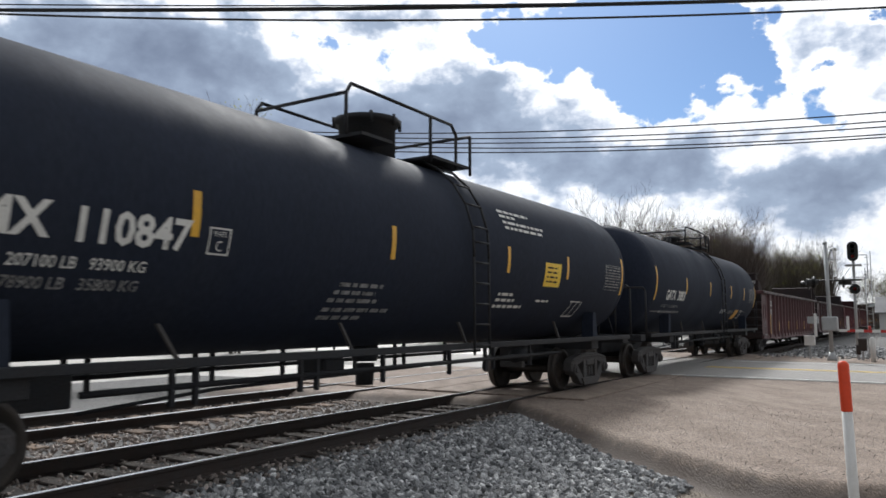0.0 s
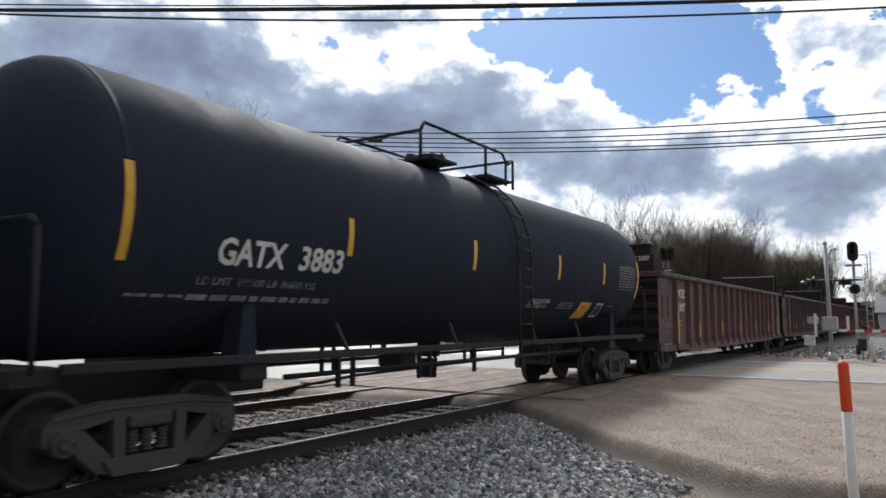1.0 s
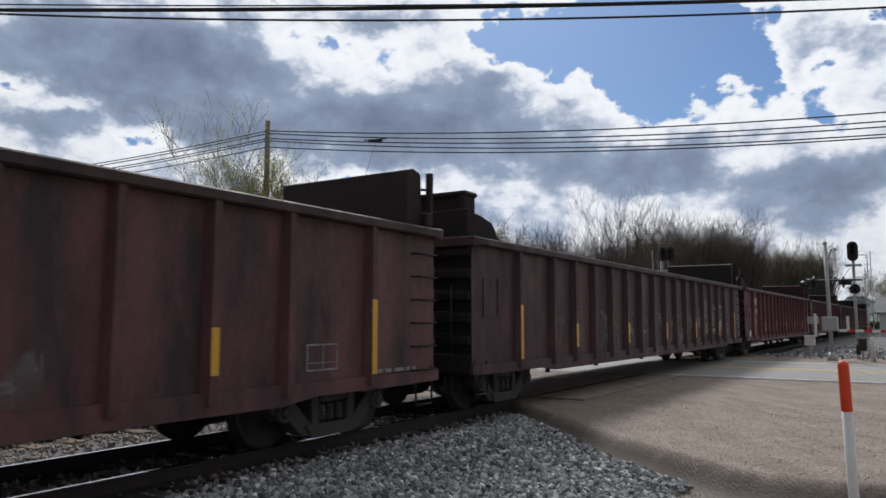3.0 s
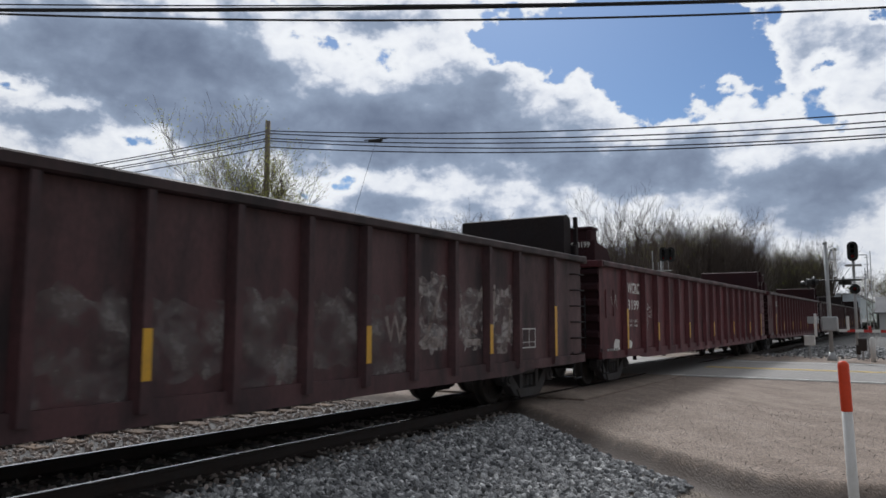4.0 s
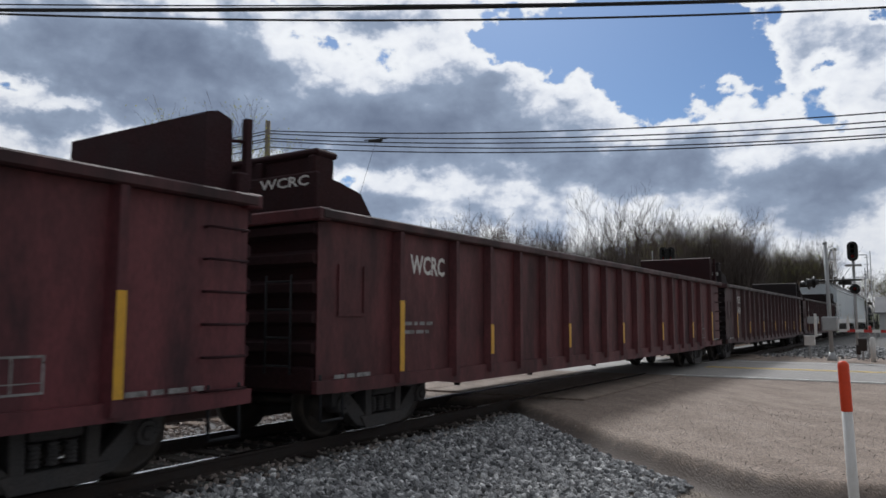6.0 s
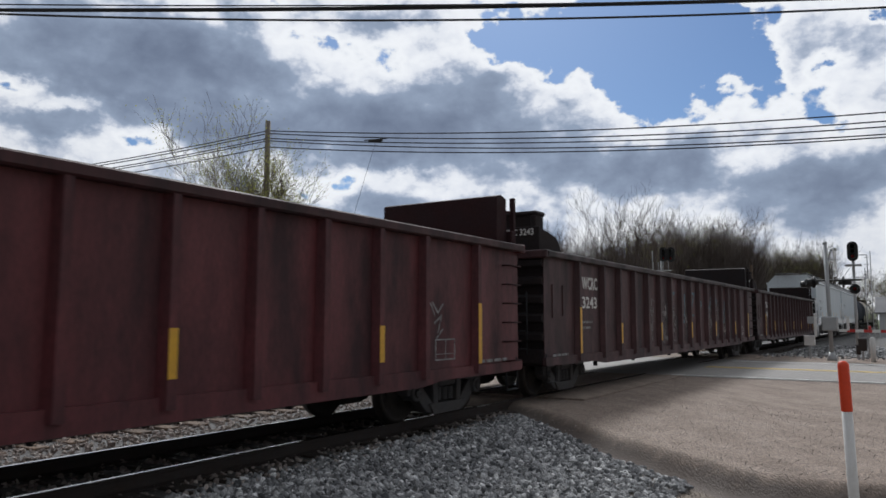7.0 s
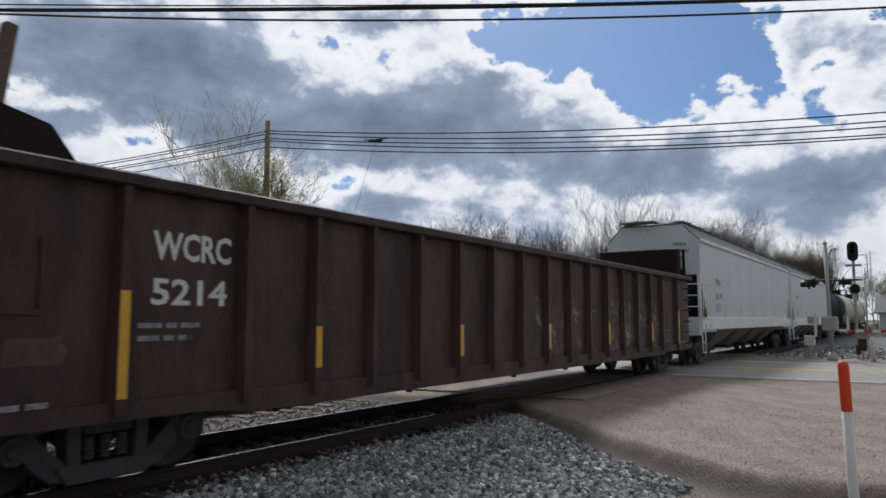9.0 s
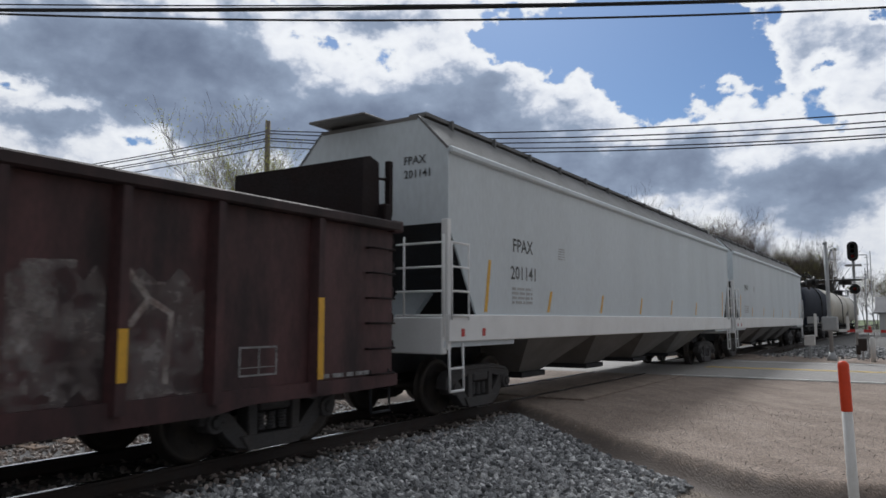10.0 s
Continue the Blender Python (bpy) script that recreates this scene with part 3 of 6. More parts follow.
stones("ballast_stones", 14000, (4.0, 13.0, 2.2, 6.35), 0.041, M["stone"], "coarse grey crushed-stone ballast beside the track", on_ballast)
stones("ballast_stones", 9000, (2.5, 13.5, 6.0, 13.4), 0.035, M["stone_brown"], "dusty ballast between the ties and tracks", on_ballast)
stones("ballast_stones", 2500, (34.5, 56, -3, 6.0), 0.07, M["stone"], "grey ballast beyond the road", lambda x, y: x > 33.5)


def on_apron(x, y):
    return x > float(np.interp(y, EDGE_Y, EDGE_X)) - 0.6


stones("loose_gravel", 2600, (7.6, 15.0, 0.0, 6.4), 0.008, M["gravel"], "fine loose gravel on the worn apron", on_apron)
stones("loose_gravel", 1500, (6.6, 9.0, 0.0, 3.0), 0.013, M["gravel"], "fine loose gravel on the verge", lambda x, y: not on_apron(x, y))


def dry_grass():
    rnd = np.random.RandomState(4)
    verts, faces = [], []
    for i in range(2600):
        x, y = rnd.uniform(6.4, 9.0), rnd.uniform(0.1, 2.9)
        if on_apron(x, y) or noise.noise((x * 1.3, y * 1.3, 9)) < -0.05:
            continue
        z, a, h = ground_z(x, y) - 0.01, rnd.uniform(0, 6.28), rnd.uniform(0.02, 0.07)
        dx, dy = math.cos(a) * 0.004, math.sin(a) * 0.004
        lx, ly = rnd.normal(0, 0.03, 2)
        k = len(verts)
        verts += [(x - dx, y - dy, z), (x + dx, y + dy, z), (x + lx, y + ly, z + h)]
        faces.append((k, k + 1, k + 2))
    tagged(raw("dry_grass", verts, faces, M["soil"]), "short dry grass on the verge", "grass", kind="stuff")


dry_grass()


# ---------------------------------------------------------------- the train
def wheelset_mesh():
    bm = bmesh.new()
    for s in (-1, 1):
        y = s * 0.7525
        prof = [(0.0, 0.07), (0.13, 0.07), (0.15, 0.035), (0.34, 0.02), (0.385, 0.065), (0.452, 0.07), (0.457, 0.0), (0.462, -0.05), (0.488, -0.065),
                (0.488, -0.075), (0.40, -0.08), (0.36, -0.05), (0.14, -0.05), (0.10, -0.09), (0.0, -0.09)]
        lathe(bm, [(max(r, 0.001), y + s * h) for r, h in prof], (0, 0, 0), "y", 32)
    rod(bm, (0, -1.05, 0), (0, 1.05, 0), 0.085, seg=14)
    for s in (-1, 1):
        for i in range(6):
            a = i * math.pi / 3
            rod(bm, (0.24 * math.cos(a), s * 0.775, 0.24 * math.sin(a)), (0.24 * math.cos(a), s * 0.79, 0.24 * math.sin(a)), 0.03, seg=8)
    return bm


def sideframe_mesh(s):
    """One heavy cast side frame of a two-axle truck: a bowed beam with two windows and a spring opening, and its bearing ends."""
    y0, y1 = s * 0.93, s * 1.12
    bm = bmesh.new()
    prism(bm, [(-1.08, 0.60), (-0.98, 0.70), (-0.46, 0.79), (0.46, 0.79), (0.98, 0.70), (1.08, 0.60), (1.08, 0.44), (1.02, 0.42), (0.98, 0.52), (0.74, 0.55), (0.38, 0.62),
               (-0.38, 0.62), (-0.74, 0.55), (-0.98, 0.52), (-1.02, 0.42), (-1.08, 0.44)], y0, y1)
    for k in (-1, 1):
        prism(bm, [(k * 0.94, 0.56), (k * 0.70, 0.56), (k * 0.36, 0.24), (k * 0.34, 0.10), (k * 0.56, 0.14), (k * 0.74, 0.30)], y0 - s * 0.003, y1 - s * 0.003)
        prism(bm, [(k * 0.28, 0.66), (k * 0.42, 0.66), (k * 0.40, 0.20), (k * 0.27, 0.20)], y0 + s * 0.003, y1 + s * 0.02)
        block(bm, k * 0.89 - 0.16, k * 0.89 + 0.16, y0 + s * 0.004, y1 + s * 0.012, 0.42, 0.62, 0.03)
        rod(bm, (k * 0.89, s * 0.92, 0.457), (k * 0.89, s * 1.17, 0.457), 0.125, seg=18)
        rod(bm, (k * 0.89, s * 1.17, 0.457), (k * 0.89, s * 1.20, 0.457), 0.075, seg=12)
        for q in range(3):
            a = q * 2.094
            rod(bm, (k * 0.89 + 0.05 * math.cos(a), s * 1.20, 0.457 + 0.05 * math.sin(a)), (k * 0.89 + 0.05 * math.cos(a), s * 1.215, 0.457 + 0.05 * math.sin(a)), 0.016, seg=6)
    prism(bm, [(-0.52, 0.26), (0.52, 0.26), (0.40, 0.09), (-0.40, 0.09)], y0 + s * 0.002, y1 + s * 0.03)
    block(bm, -0.25, 0.25, s * 0.90, s * 1.15, 0.51, 0.66, 0.03)
    # ribs cast on the outer face
    prism(bm, [(-0.98, 0.68), (-0.44, 0.74), (0.44, 0.74), (0.98, 0.68), (0.98, 0.65), (0.44, 0.71), (-0.44, 0.71), (-0.98, 0.65)], y1 - s * 0.01, y1 + s * 0.02)
    es = [e for e in bm.edges if len(e.link_faces) == 2 and e.calc_face_angle(0) > 0.6]
    bmesh.ops.bevel(bm, geom=es, offset=0.010, segments=1, affect="EDGES")
    return bm


def spring_mesh(s):
    prof = [(0.04, 0.28)]
    for i in range(6):
        z = 0.285 + i * 0.037
        prof += [(0.05, z), (0.068, z + 0.012), (0.05, z + 0.024)]
    return lathe(bmesh.new(), prof, (0, s * 1.06, 0), "z", 10)


def coupler_mesh(d):
    bm = bmesh.new()
    block(bm, 0.35, 0.0, -0.09, 0.09, 0.74, 0.96, 0.02)
    prism(bm, [(0.02, 0.70), (-0.16, 0.72), (-0.34, 0.76), (-0.38, 0.90), (-0.30, 0.98), (0.02, 1.0)], -0.16, 0.13)
    if d < 0:
        bmesh.ops.rotate(bm, verts=bm.verts, cent=(0, 0, 0), matrix=Matrix.Rotation(math.pi, 3, "Z"))
    return bm


GEAR = {}


def running_gear(car, centers, couplers):
    """Trucks, wheelsets and couplers under a car."""
    if not GEAR:
        GEAR["wheelset"] = part("wheelset", wheelset_mesh(), M["wheel"])
        for s, k in ((-1, "near"), (1, "far")):
            GEAR["frame" + k] = part("side_frame", sideframe_mesh(s), M["cast"])
            GEAR["spring" + k] = part("spring", spring_mesh(s), M["cast"])
        bm = box(-0.22, 0.22, -0.95, 0.95, 0.42, 0.68, 0.03)
        for k in (-0.45, 0.45):
            rod(bm, (k, -0.8, 0.40), (k, 0.8, 0.40), 0.045)
            for s in (-1, 1):
                block(bm, k - 0.03, k + 0.03, s * 0.66, s * 0.84, 0.30, 0.55)
        GEAR["bolster"] = part("bolster", bm, M["black"])
        GEAR["c1"] = part("coupler", coupler_mesh(1), M["cast"])
        GEAR["c2"] = part("coupler", coupler_mesh(-1), M["cast"])
    sets = []
    for c in centers:
        for k in ("framenear", "framefar", "bolster"):
            again(GEAR[k], car, pose(c, 0, 0))
        for k in ("springnear", "springfar"):
            for d in (-0.17, 0.0, 0.17):
                again(GEAR[k], car, pose(c + d, 0, 0))
        for d in (-0.89, 0.89):
            sets.append(again(GEAR["wheelset"], car, pose(c + d, 0, 0.457)))
    again(GEAR["c1"], car, pose(couplers[0], 0, 0))
    again(GEAR["c2"], car, pose(couplers[1], 0, 0))
    return sets


CARS = []      # (thing, offset along the train, wheelsets)

GON_L, GON_W, GON_TOP, GON_BOT = 21.38, 1.49, 2.90, 0.66
GON_POSTS = [1.64] + [3.107 + 1.0833 * i for i in range(15)] + [GON_L - 1.60]


def gondola(tint, label):
    car = tagged(new("gondola_car"), label, "freight car", "freight cars of the train")
    L, W, T, B = GON_L, GON_W, GON_TOP, GON_BOT
    paint = M["oxide"]
    made = []
    for s in (-1, 1):
        made.append(part("side_sheet", box(0.05, L - 0.05, s * (W - 0.012), s * W, B + 0.05, T - 0.05), paint, car))
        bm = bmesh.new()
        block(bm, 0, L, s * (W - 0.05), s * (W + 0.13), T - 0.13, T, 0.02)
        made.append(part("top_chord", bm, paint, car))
        bm = bmesh.new()
        prism(bm, [(0.0, B + 0.02), (0.9, B), (2.6, B), (3.2, B - 0.07), (L - 3.2, B - 0.07), (L - 2.6, B), (L - 0.9, B), (L, B + 0.02), (L, B + 0.17),
                   (0, B + 0.17)], s * (W - 0.02), s * (W + 0.06))
        made.append(part("bottom_sill", bm, paint, car))
        first = None
        for x in GON_POSTS:
            if first is None:
                bm = bmesh.new()
                d0, d1 = W + 0.004, W + 0.115
                a = [(-0.10, d0), (-0.055, d1), (0.055, d1), (0.10, d0)]
                lo = [bm.verts.new((px, s * py, B + 0.05)) for px, py in a]
                hi = [bm.verts.new((px * 0.82, s * py, T - 0.13)) for px, py in a]
                for i in range(4):
                    bm.faces.new((lo[i], lo[(i + 1) % 4], hi[(i + 1) % 4], hi[i]))
                bm.faces.new(lo)
                bm.faces.new(hi)
                bmesh.ops.recalc_face_normals(bm, faces=bm.faces)
                first = part("side_post", bm, paint, car, at=pose(x, 0, 0))
                made.append(first)
            else:
                made.append(again(first, car, pose(x, 0, 0)))
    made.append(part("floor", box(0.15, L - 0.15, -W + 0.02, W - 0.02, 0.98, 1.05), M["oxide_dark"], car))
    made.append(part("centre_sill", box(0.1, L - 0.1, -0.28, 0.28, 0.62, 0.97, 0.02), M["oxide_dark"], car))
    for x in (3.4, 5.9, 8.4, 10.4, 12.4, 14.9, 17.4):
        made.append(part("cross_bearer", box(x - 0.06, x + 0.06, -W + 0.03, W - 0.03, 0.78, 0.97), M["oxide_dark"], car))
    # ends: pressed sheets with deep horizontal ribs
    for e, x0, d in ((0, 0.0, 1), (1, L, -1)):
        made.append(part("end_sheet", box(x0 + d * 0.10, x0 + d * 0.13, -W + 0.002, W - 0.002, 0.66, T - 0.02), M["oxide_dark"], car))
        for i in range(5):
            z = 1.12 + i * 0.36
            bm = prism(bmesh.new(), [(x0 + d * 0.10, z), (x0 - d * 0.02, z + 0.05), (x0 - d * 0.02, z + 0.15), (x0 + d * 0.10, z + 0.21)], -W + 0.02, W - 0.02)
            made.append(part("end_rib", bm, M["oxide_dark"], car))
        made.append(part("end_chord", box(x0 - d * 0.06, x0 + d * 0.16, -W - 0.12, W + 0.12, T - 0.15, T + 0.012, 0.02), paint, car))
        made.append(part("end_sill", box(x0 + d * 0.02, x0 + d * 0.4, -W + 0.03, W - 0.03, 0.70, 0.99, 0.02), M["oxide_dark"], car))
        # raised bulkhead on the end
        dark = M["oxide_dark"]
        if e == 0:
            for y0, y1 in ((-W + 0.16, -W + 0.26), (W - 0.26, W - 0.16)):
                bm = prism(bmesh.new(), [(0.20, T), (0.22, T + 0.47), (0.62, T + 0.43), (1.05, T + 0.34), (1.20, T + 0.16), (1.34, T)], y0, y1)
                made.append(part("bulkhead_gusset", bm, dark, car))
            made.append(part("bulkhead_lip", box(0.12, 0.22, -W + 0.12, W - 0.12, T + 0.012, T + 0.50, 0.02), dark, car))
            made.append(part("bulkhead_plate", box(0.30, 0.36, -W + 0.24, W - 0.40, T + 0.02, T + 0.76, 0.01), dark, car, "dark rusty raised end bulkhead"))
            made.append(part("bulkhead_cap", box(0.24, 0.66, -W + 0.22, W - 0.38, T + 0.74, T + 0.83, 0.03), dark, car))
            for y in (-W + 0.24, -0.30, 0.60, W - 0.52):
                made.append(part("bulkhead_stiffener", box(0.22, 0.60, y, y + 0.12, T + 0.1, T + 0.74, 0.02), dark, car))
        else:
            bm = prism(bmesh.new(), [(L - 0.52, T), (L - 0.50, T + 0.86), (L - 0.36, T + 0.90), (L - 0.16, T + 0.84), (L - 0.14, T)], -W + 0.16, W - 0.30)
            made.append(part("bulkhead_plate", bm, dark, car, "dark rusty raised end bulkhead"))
            made.append(part("bulkhead_lip", box(L - 0.15, L + 0.02, -W + 0.05, W - 0.05, T + 0.012, T + 0.26, 0.02), dark, car))
        bm = bmesh.new()
        for y in (-W + 0.30, -W + 0.72):
            rod(bm, (x0 - d * 0.09, y, 0.9), (x0 - d * 0.09, y, 2.1), 0.016, seg=6)
        for i in range(4):
            rod(bm, (x0 - d * 0.09, -W + 0.30, 1.0 + 0.34 * i), (x0 - d * 0.09, -W + 0.72, 1.0 + 0.34 * i), 0.014, seg=6)
        made.append(part("end_ladder", bm, M["black"], car))
    # posts and rail on the trailing bulkhead
    bm = bmesh.new()
    block(bm, L - 0.02, L + 0.06, -W + 0.08, -W + 0.16, T + 0.1, T + 0.88)
    rod(bm, (L - 0.3, -W + 0.30, T + 0.62), (L, -W + 0.12, T + 0.62), 0.02)
    made.append(part("end_stanchion", bm, M["oxide_dark"], car))
    # ladder at the trailing corner and grab irons at the leading one
    for i in range(6):
        z = 0.85 + i * 0.33
        bm = bmesh.new()
        path_rod(bm, [(L - 0.62, -W, z), (L - 0.62, -W - 0.10, z), (L - 0.12, -W - 0.10, z), (L - 0.12, -W, z)], 0.014, 6)
        made.append(part("ladder_rung", bm, M["oxide_dark"], car))
    bm = bmesh.new()
    path_rod(bm, [(0.12, -W, 0.9), (0.12, -W - 0.02, 0.35), (0.52, -W - 0.02, 0.35), (0.52, -W, 0.9)], 0.018, 6)
    made.append(part("step", bm, M["black"], car))
    bm = bmesh.new()
    path_rod(bm, [(L - 0.12, -W, 0.9), (L - 0.12, -W - 0.02, 0.35), (L - 0.52, -W - 0.02, 0.35), (L - 0.52, -W, 0.9)], 0.018, 6)
    made.append(part("step", bm, M["black"], car))
    # recessed panel on the leading side bay
    bm = bmesh.new()
    for a in ((0.42, 0.46, 1.62, 2.25), (0.92, 0.96, 1.62, 2.25), (0.42, 0.96, 1.60, 1.64)):
        block(bm, a[0], a[1], -W - 0.02, -W, a[2], a[3])
    made.append(part("placard_frame", bm, paint, car))
    # yellow reflective tape on the posts
    for x, z0, z1 in ((1.64, 0.86, 1.82), (4.19, 1.00, 1.48), (7.44, 1.00, 1.48), (10.69, 1.00, 1.48), (13.94, 1.00, 1.48), (17.19, 1.00, 1.48), (L - 1.60, 0.86, 1.82)):
        made.append(part("reflective_stripe", box(x - 0.05, x + 0.05, -W - 0.119, -W - 0.113, z0, z1), M["stripe"], car))
    # brake pipe and hangers
    bm = bmesh.new()
    rod(bm, (2.6, -0.9, 0.62), (L - 2.6, -0.9, 0.62), 0.025, seg=8)
    for x in (4.2, 7.0, 10.5, 13.0, 16.2):
        block(bm, x, x + 0.03, -0.95, -0.85, 0.45, 0.95)
    made.append(part("brake_pipe", bm, M["black"], car))
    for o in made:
        # top chords darkened in colour, to stand for the shade on them
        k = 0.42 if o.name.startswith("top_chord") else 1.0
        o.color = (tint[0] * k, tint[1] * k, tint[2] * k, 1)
    return car, running_gear(car, (1.85, L - 1.85), (-0.05, L + 0.05))


TANK_R, TANK_Z = 1.56, 2.70


def tank_car(length, label, paint, dome_style, mid=None, trucks=None, ladder_at=0.68, deck=1.7):
    car = tagged(new("tank_car"), label, "freight car", "freight cars of the train")
    R, Z, L = TANK_R, TANK_Z, length
    bm = bmesh.new()
    prof = []
    for i in range(9):
        a = i / 8 * math.pi / 2
        prof.append((max(R * math.sin(a), 0.001), -0.80 * math.cos(a)))
    for i in range(1, 9):
        prof.append((R, L * i / 8))
    for i in range(1, 9):
        a = i / 8 * math.pi / 2
        prof.append((max(R * math.cos(a), 0.001), L + 0.80 * math.sin(a)))
    lathe(bm, prof, (0, 0, Z), "x", 64)
    part("tank_shell", bm, paint, car)
    # weld ring at each head
    for x in (0.02, L - 0.02):
        bm = bmesh.new()
        lathe(bm, [(R + 0.0005, x - 0.03), (R + 0.003, x - 0.02), (R + 0.003, x + 0.02), (R + 0.0005, x + 0.03)], (0, 0, Z), "x", 64)
        part("weld_seam", bm, paint, car)
    mid = mid or L / 2
    # dome, platform and guard rails
    bm = bmesh.new()
    top = Z + R
    dr, dh = (0.47, 0.50) if dome_style == 0 else (0.20, 0.24)
    lathe(bm, [(dr, top - 0.15), (dr, top + dh), (dr + 0.08, top + dh + 0.01), (dr + 0.08, top + dh + 0.09), (dr * 0.7, top + dh + 0.14), (0.02, top + dh + 0.15)], (mid, 0, 0), "z", 28)
    dome = part("dome", bm, M["black"], car, "black manway housing with bolted lid")
    for i in range(8):
        a = i * math.pi / 4
        px, py = mid + (dr + 0.08) * math.cos(a), (dr + 0.08) * math.sin(a)
        part("bolt", rod(bmesh.new(), (px, py, top + dh - 0.06), (px, py, top + dh + 0.12), 0.03, seg=6), M["black"], dome)
    if dome_style:
        part("valve", rod(bmesh.new(), (mid - 0.75, -0.1, top - 0.1), (mid - 0.75, -0.1, top + 0.22), 0.09, seg=12), M["black"], car)
        part("valve", rod(bmesh.new(), (mid - 0.45, 0.2, top - 0.1), (mid - 0.45, 0.2, top + 0.16), 0.07, seg=12), M["black"], car)
    for x0, x1 in ((mid + 0.55, mid + deck), (mid - 1.3, mid - 0.55)):
        bm = bmesh.new()
        for s in (-1, 1):
            block(bm, x0, x1, s * 0.25, s * 0.95, top - 0.04, top + 0.01)
        block(bm, x0, x1, -0.25, 0.25, top + 0.0, top + 0.03)
        part("platform", bm, M["black"], car)
    bm = bmesh.new()
    h = top + (0.52 if dome_style else 0.66)
    for s in (-1, 1):
        path_rod(bm, [(mid - 1.6, s * 0.9, top - 0.1), (mid - 1.6, s * 0.9, h - 0.15), (mid - 1.5, s * 0.9, h), (mid + 1.2, s * 0.9, h), (mid + 1.35, s * 0.9, h - 0.15),
                      (mid + 1.35, s * 0.9, top - 0.1)], 0.028)
        rod(bm, (mid + 0.55, s * 0.9, top - 0.1), (mid + 0.55, s * 0.9, h), 0.028)
        path_rod(bm, [(mid + deck + 0.05, s * 0.95, top - 0.15), (mid + deck + 0.05, s * 0.95, h - 0.10), (mid + 1.35, s * 0.9, h - 0.22)], 0.028)
    rod(bm, (mid - 1.6, -0.9, h - 0.15), (mid - 1.6, 0.9, h - 0.15), 0.028)
    rod(bm, (mid + deck + 0.05, -0.95, h - 0.10), (mid + deck + 0.05, 0.95, h - 0.10), 0.028)
    part("guard_rail", bm, M["black"], car, "black tubular guard rail round the dome")
    # side ladder
    lad0, lad1 = mid + ladder_at, mid + ladder_at + 0.48
    for s in (-1, 1):
        bm = bmesh.new()
        for x in (lad0, lad1):
            pts = [(x, s * (R + 0.10) * math.cos(a), Z + (R + 0.10) * math.sin(a)) for a in [radians(q) for q in range(-5, 85, 15)]]
            path_rod(bm, [(x, s * (R + 0.10), 1.0)] + pts, 0.022)
        ladder = part("side_ladder", bm, M["black"], car)
        spots = [(R + 0.10, 1.15 + i * 0.33) for i in range(6)] + [((R + 0.10) * math.cos(radians(q)), Z + (R + 0.10) * math.sin(radians(q))) for q in (12, 26, 40, 54)]
        for y, z in spots:
            part("rung", rod(bmesh.new(), (lad0, s * y, z), (lad1, s * y, z), 0.018, seg=6), M["black"], ladder)
    # side sill, stub sills, bolsters and braces
    for s in (-1, 1):
        part("side_sill", box(-0.5, L + 0.5, s * 1.44, s * 1.52, 1.09, 1.185, 0.01), M["black"], car)
        for x in (3.4, 6.1, 9.0, L - 3.4):
            bm = prism(bmesh.new(), [(x, 1.15), (x + 0.045, 1.15), (x - 0.22, 1.52), (x - 0.26, 1.52)], s * 1.30, s * 1.34)
            part("tank_brace", bm, M["cast"], car)
    for x0, d in ((-0.95, 1), (L + 0.95, -1)):
        bm = box(x0, x0 + d * 3.9, -0.30, 0.30, 0.66, 1.05, 0.02)
        part("stub_sill", bm, M["black"], car)
        part("body_bolster", box(x0 + d * 2.45, x0 + d * 2.85, -1.45, 1.45, 0.90, 1.17, 0.02), M["black"], car)
        part("end_platform", box(x0 + d * 0.1, x0 + d * 0.5, -1.35, 1.35, 0.98, 1.16, 0.02), M["black"], car)
        for s in (-1, 1):
            bm = prism(bmesh.new(), [(x0 + d * 2.42, 1.1), (x0 + d * 2.70, 1.1), (x0 + d * 2.66, 1.72), (x0 + d * 2.50, 1.72)], s * 1.15, s * 1.42)
            part("saddle", bm, paint, car)
        # handrail round the end
        bm = bmesh.new()
        path_rod(bm, [(x0 + d * 0.22, -1.46, 1.1), (x0 + d * 0.22, -1.46, 2.34), (x0 + d * 0.20, -1.38, 2.42), (x0 + d * 0.20, 1.38, 2.42),
                      (x0 + d * 0.22, 1.46, 2.34), (x0 + d * 0.22, 1.46, 1.1)], 0.026)
        for s in (-1, 1):
            rod(bm, (x0 + d * 0.22, s * 0.62, 1.1), (x0 + d * 0.20, s * 0.62, 2.42), 0.022)
        part("end_handrail", bm, M["black"], car)
    # hand brake wheel on its braced stand at the trailing end
    bm = bmesh.new()
    ring = [(0.27 + 0.018 * math.cos(q), L + 1.02 + 0.018 * math.sin(q)) for q in [radians(60 * i) for i in range(7)]]
    lathe(bm, ring, (0, -0.72, 1.92), "x", 24)
    for i in range(3):
        a = radians(60 * i + 20)
        rod(bm, (L + 1.02, -0.72 + 0.27 * math.cos(a), 1.92 + 0.27 * math.sin(a)), (L + 1.02, -0.72 - 0.27 * math.cos(a), 1.92 - 0.27 * math.sin(a)), 0.012, seg=6)
    part("brake_wheel", bm, M["black"], car, "black spoked hand brake wheel")
    bm = rod(bmesh.new(), (L + 0.92, -0.95, 1.1), (L + 0.96, -0.72, 1.9), 0.022, seg=6)
    rod(bm, (L + 0.92, -0.30, 1.1), (L + 0.96, -0.72, 1.9), 0.022, seg=6)
    rod(bm, (L + 0.90, -0.72, 1.92), (L + 1.03, -0.72, 1.92), 0.04, seg=10)
    part("brake_stand", bm, M["black"], car)
    # running pipe with hangers below the sill
    bm = bmesh.new()
